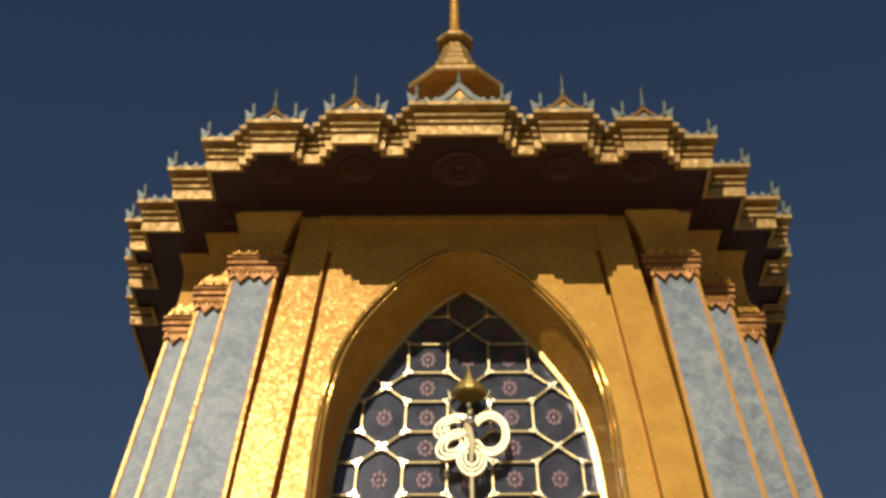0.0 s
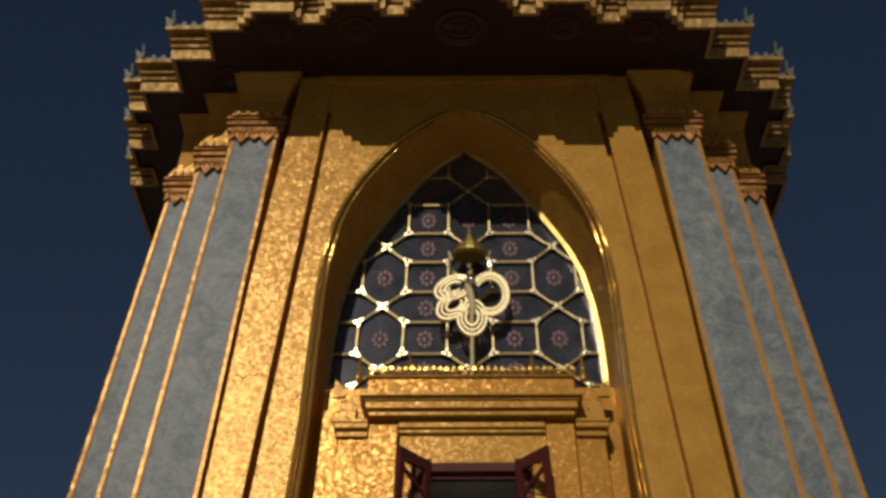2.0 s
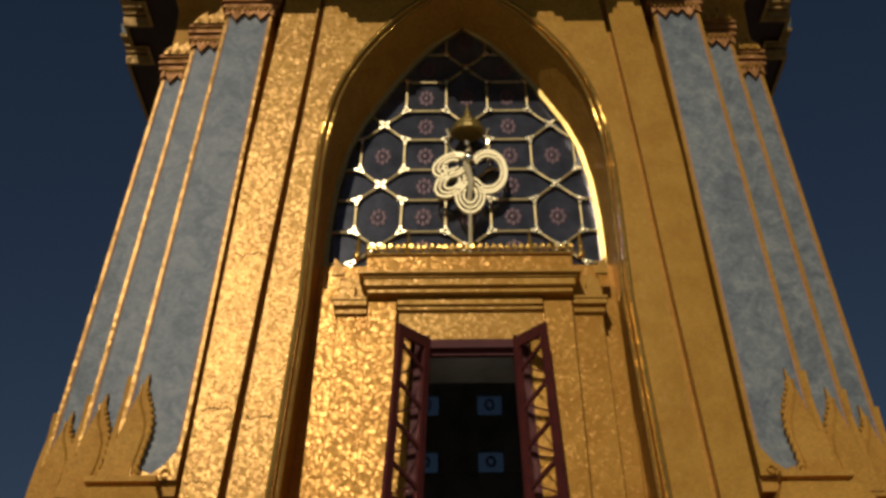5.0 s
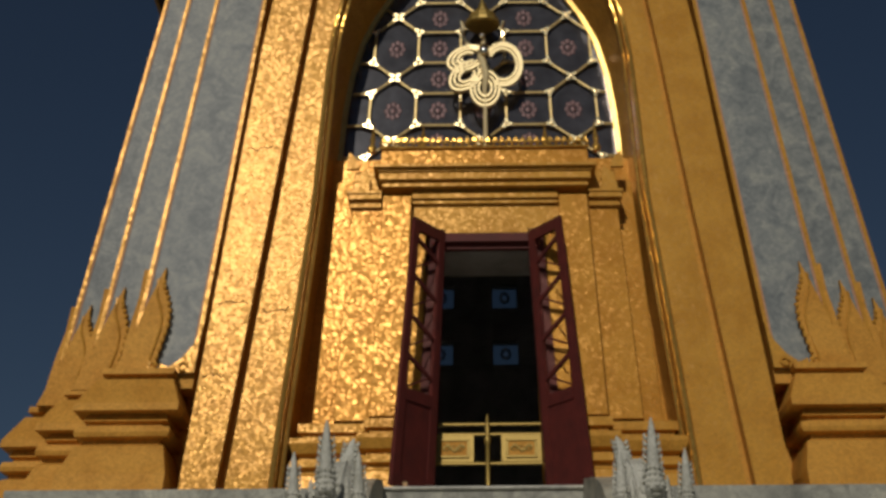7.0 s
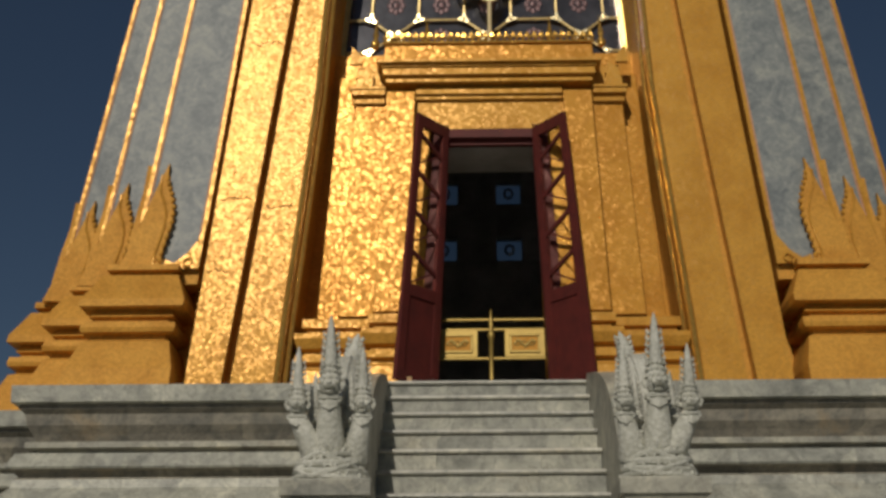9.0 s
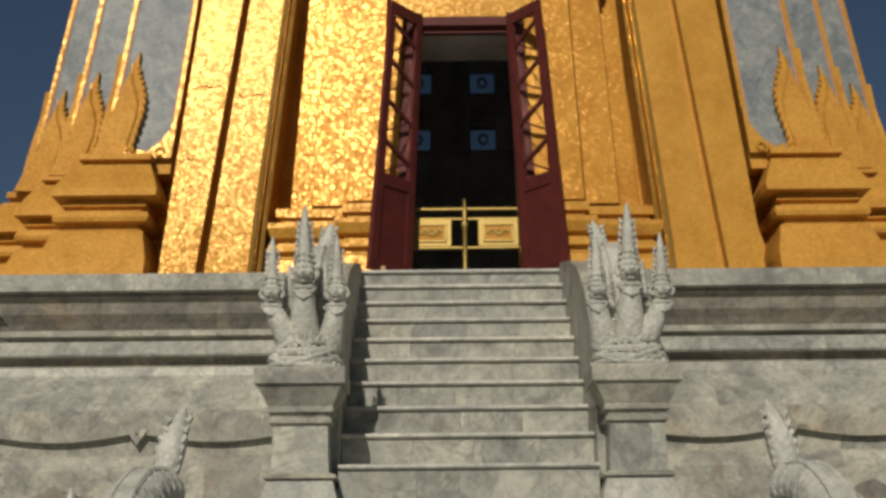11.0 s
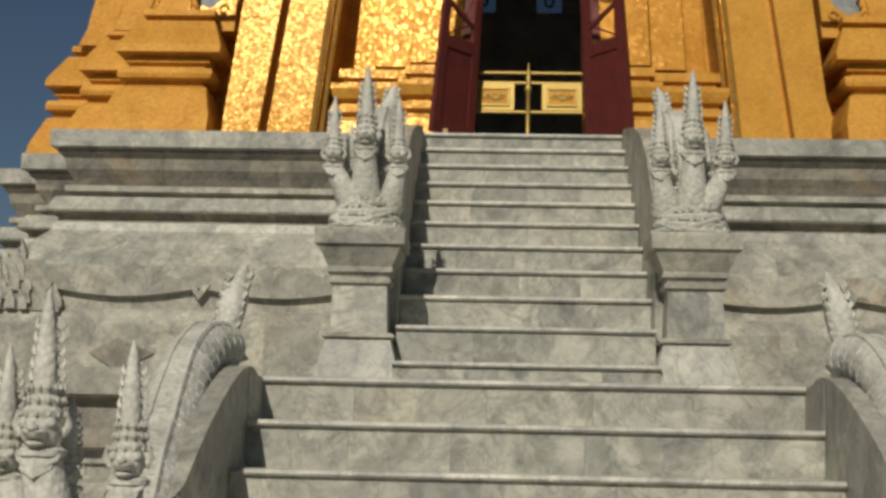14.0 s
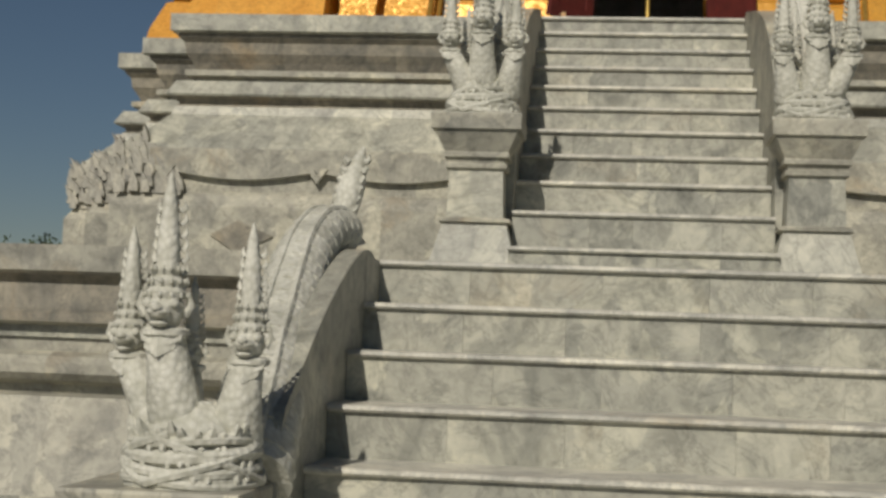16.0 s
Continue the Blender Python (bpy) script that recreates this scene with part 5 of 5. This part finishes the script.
    tube(bm, fine, rad, 14)
    ridges = {-0.35: [], 0.35: []}
    for i in range(1, m - 1):
        d = (fine[i + 1] - fine[i - 1]).normalized()
        up = (Vector((0, 0, 1)) - d * d.z).normalized()
        for off in (-0.35, 0.35):
            ridges[off].append(fine[i] + (up * math.cos(off) + d.cross(up) * math.sin(off)) * rad[i] * 0.98)
        if i % 2 == 0:
            ringp = [fine[i] + (up * math.cos(q) + d.cross(up) * math.sin(q)) * rad[i] * 0.99 for q in np.linspace(0, 2 * math.pi, 15)]
            tube(bm, ringp, rad[i] * 0.05, 4)
    for r in ridges.values():
        tube(bm, r, s * 0.016, 5)
    # tail end: a standing flame
    e = fine[-1]
    th, tw = tail[1], tail[2]
    steps = 9
    tube(bm, [e + Vector((sx * -0.02 * s, 0.02, -0.06))] + [e + Vector((-sx * tail[3] * (u ** 1.5), 0.03 * u, th * u)) for u in np.linspace(0.08, 1, steps)], [rad[-1] * 0.9] + [tw * (0.85 + 0.4 * math.sin(2.6 * u)) * (1.0 - 0.9 * u ** 3) for u in np.linspace(0, 1, steps)], 10)
    for k in range(7):
        u = 0.15 + 0.11 * k
        p = e + Vector((-sx * tail[3] * u ** 1.5, 0, th * u))
        for d in (-1, 1):
            tube(bm, [p + Vector((d * tw * 0.7, -0.01, 0)), p + Vector((d * tw * 0.98, -0.015, tw * 0.25)), p + Vector((d * tw * 0.95, -0.01, tw * 0.6))], [tw * 0.34, tw * 0.2, tw * 0.05], 5)
    return tagged(part(name, bm, NAGA, smooth=True), label, "statue", "nagas of the stairs")


for sx in (-1, 1):
    # upper pair
    x = sx * 0.905
    naga("naga_statue", (x, 8.27, 2.79), 0.88, [(0.0, -0.14, 0.52, 1.0), (-0.205, -0.12, 0.41, 0.84), (0.205, -0.12, 0.41, 0.84), (-0.115, 0.09, 0.36, 0.7), (0.115, 0.09, 0.36, 0.7)],
         [(x, 8.40, 2.95), (x - sx * 0.01, 8.50, 3.22), (x - sx * 0.02, 8.64, 3.44), (x - sx * 0.02, 8.85, 3.55), (x - sx * 0.01, 9.15, 3.61), (x, 9.5, 3.67)], (0.15, 0.30, 0.05, 0.05),
         "white carved stone many-headed naga on a marble pedestal", sx, 0.07)
    # lower pair
    x = sx * 1.40
    naga("naga_statue", (x, 4.46, 1.085), 0.84, [(0.10 * sx, -0.08, 0.545, 1.06), (0.275 * sx, 0.06, 0.455, 0.88), (-0.195 * sx, -0.02, 0.45, 0.92), (0.20 * sx, 0.13, 0.44, 0.72), (0.035 * sx, 0.05, 0.42, 0.62)],
         [(sx * 1.28, 4.62, 1.08), (sx * 1.295, 4.82, 1.25), (sx * 1.325, 5.08, 1.41), (sx * 1.35, 5.36, 1.555), (sx * 1.37, 5.61, 1.705), (sx * 1.385, 5.89, 1.86), (sx * 1.37, 6.18, 1.98), (sx * 1.33, 6.40, 2.0)], (0.185, 0.38, 0.056, 0.08),
         "white carved stone many-headed naga beside the broad stair", sx, 0.03)

# ---- scalloped lip under the platform's bulging face ----
for sx in (-1, 1):
    bm = bmesh.new()
    top, low = [], []
    for i in range(61):
        u = i / 60
        x = 1.02 + (3.50 - 1.02) * u
        ph = (x - 1.15) / 1.12
        fr = ph - math.floor(ph)
        z = 2.705 - 0.065 * math.sin(math.pi * fr)
        top.append((sx * x, 2.86))
        low.append((sx * x, z))
    slab(top + low[::-1], 10.428, 10.49, bm)
    part("scalloped_lip", bm, MARBLE_WARM, platform)
    for x in (1.15, 2.27, 3.39):
        bm = bmesh.new()
        slab([(sx * (x - 0.08), 2.73), (sx * (x - 0.03), 2.73), (sx * x, 2.68), (sx * (x + 0.03), 2.73), (sx * (x + 0.08), 2.73), (sx * x, 2.62)], 10.415, 10.47, bm)
        part("lip_point", bm, MARBLE_WARM, platform)
    bm = bmesh.new()
    slab([(sx * 2.56, 2.235), (sx * 2.82, 2.34), (sx * 3.02, 2.235), (sx * 2.82, 2.11)], 10.382, 10.42, bm)
    part("lozenge", bm, MARBLE_BROWN, platform)

# carved foliage on the platform's stepped corners: a block with many small overlapping leaves
rng = random.Random(4)
for sx in (-1, 1):
    for cx, cy in ((3.74, 10.47), (4.25, 11.39), (4.68, 12.06)):
        carve = thing("corner_carving", "rough carved marble foliage on the platform corner", "carving", (sx * cx, cy, 2.53), "platform corner carvings")
        bm = bmesh.new()
        slab([(0.0, 0.0), (-sx * 0.50, 0.0), (-sx * 0.42, 0.22), (-sx * 0.26, 0.36), (-sx * 0.12, 0.38), (0.0, 0.30)], -0.03, 0.45, bm)
        part("block", bm, MARBLE_CARVED, carve)
        for k in range(60):
            u, v = rng.random(), rng.random()
            x, z, w = -sx * (0.48 * u), (0.32 - 0.26 * u * u) * v, rng.uniform(0.03, 0.055)
            bm = bmesh.new()
            slab(leaf_shape(x, z - 0.02, w, w * rng.uniform(2.0, 3.0), sx * rng.uniform(-0.1, 0.6)), -0.045 - 0.03 * (1 - v), 0.0, bm)
            part("carved_leaf", bm, MARBLE_CARVED, carve)
        for k in range(9):  # ragged tips along the top and the outer edge
            u = k / 8
            bm = bmesh.new()
            slab(leaf_shape(sx * (0.01 - 0.20 * u), 0.10 + 0.24 * u - 0.02, 0.05, 0.12 + 0.03 * (k % 3), sx * (0.5 - 0.4 * u)), -0.02, 0.05, bm)
            part("carved_leaf", bm, MARBLE_CARVED, carve)
        for k in range(14):
            y, z, w = 0.40 * rng.random(), 0.26 * rng.random(), rng.uniform(0.05, 0.08)
            bm = bmesh.new()
            side_slab([(y + 0.5 * w, z), (y + 0.45 * w, z + 0.7 * w), (y, z + 2.2 * w), (y - 0.45 * w, z + 0.7 * w), (y - 0.5 * w, z)], *sorted((-sx * 0.02, sx * 0.05)), bm)
            part("carved_leaf", bm, MARBLE_CARVED, carve)

# ---- far trees ----
def tree(x, y, h, seed):
    rng = random.Random(seed)
    tr = thing("tree", "distant dark green leafy tree", "tree", (x, y, -0.02), "far trees")
    bm = bmesh.new()
    tube(bm, [(0, 0, -0.1), (0.1, 0, h * 0.3), (0, 0.1, h * 0.62)], [h * 0.035, h * 0.028, h * 0.012], 8)
    for k in range(5):
        q = k * 1.3
        tube(bm, [(0, 0, h * (0.3 + 0.05 * k)), (h * 0.15 * math.cos(q), h * 0.15 * math.sin(q), h * (0.5 + 0.06 * k)), (h * 0.24 * math.cos(q), h * 0.24 * math.sin(q), h * (0.58 + 0.06 * k))], [h * 0.014, h * 0.009, h * 0.003], 6)
    part("trunk", bm, BARK, tr)
    vs, fs = [], []
    for k in range(2600):
        c = rng.choice([(0.24 * math.cos(q * 1.3), 0.24 * math.sin(q * 1.3), 0.58 + 0.06 * q) for q in range(5)] + [(0, 0, 0.8), (0.05, 0, 0.68)])
        p = Vector([c[i] + rng.gauss(0, 0.075) for i in range(3)]) * h
        a = Vector((rng.uniform(-1, 1), rng.uniform(-1, 1), rng.uniform(-1, 1))).normalized() * h * 0.022
        b = a.cross(Vector((rng.uniform(-1, 1), rng.uniform(-1, 1), rng.uniform(-1, 1)))).normalized() * h * 0.014
        i = len(vs)
        vs += [tuple(p - a), tuple(p + b), tuple(p + a), tuple(p - b)]
        fs.append((i, i + 1, i + 2, i + 3))
    me = bpy.data.meshes.new("crown")
    me.from_pydata(vs, [], fs)
    me.materials.append(LEAF)
    piece("crown", me, tr)


tree(-27.9, 70, 5.9, 3)
tree(-31.8, 84, 5.0, 5)
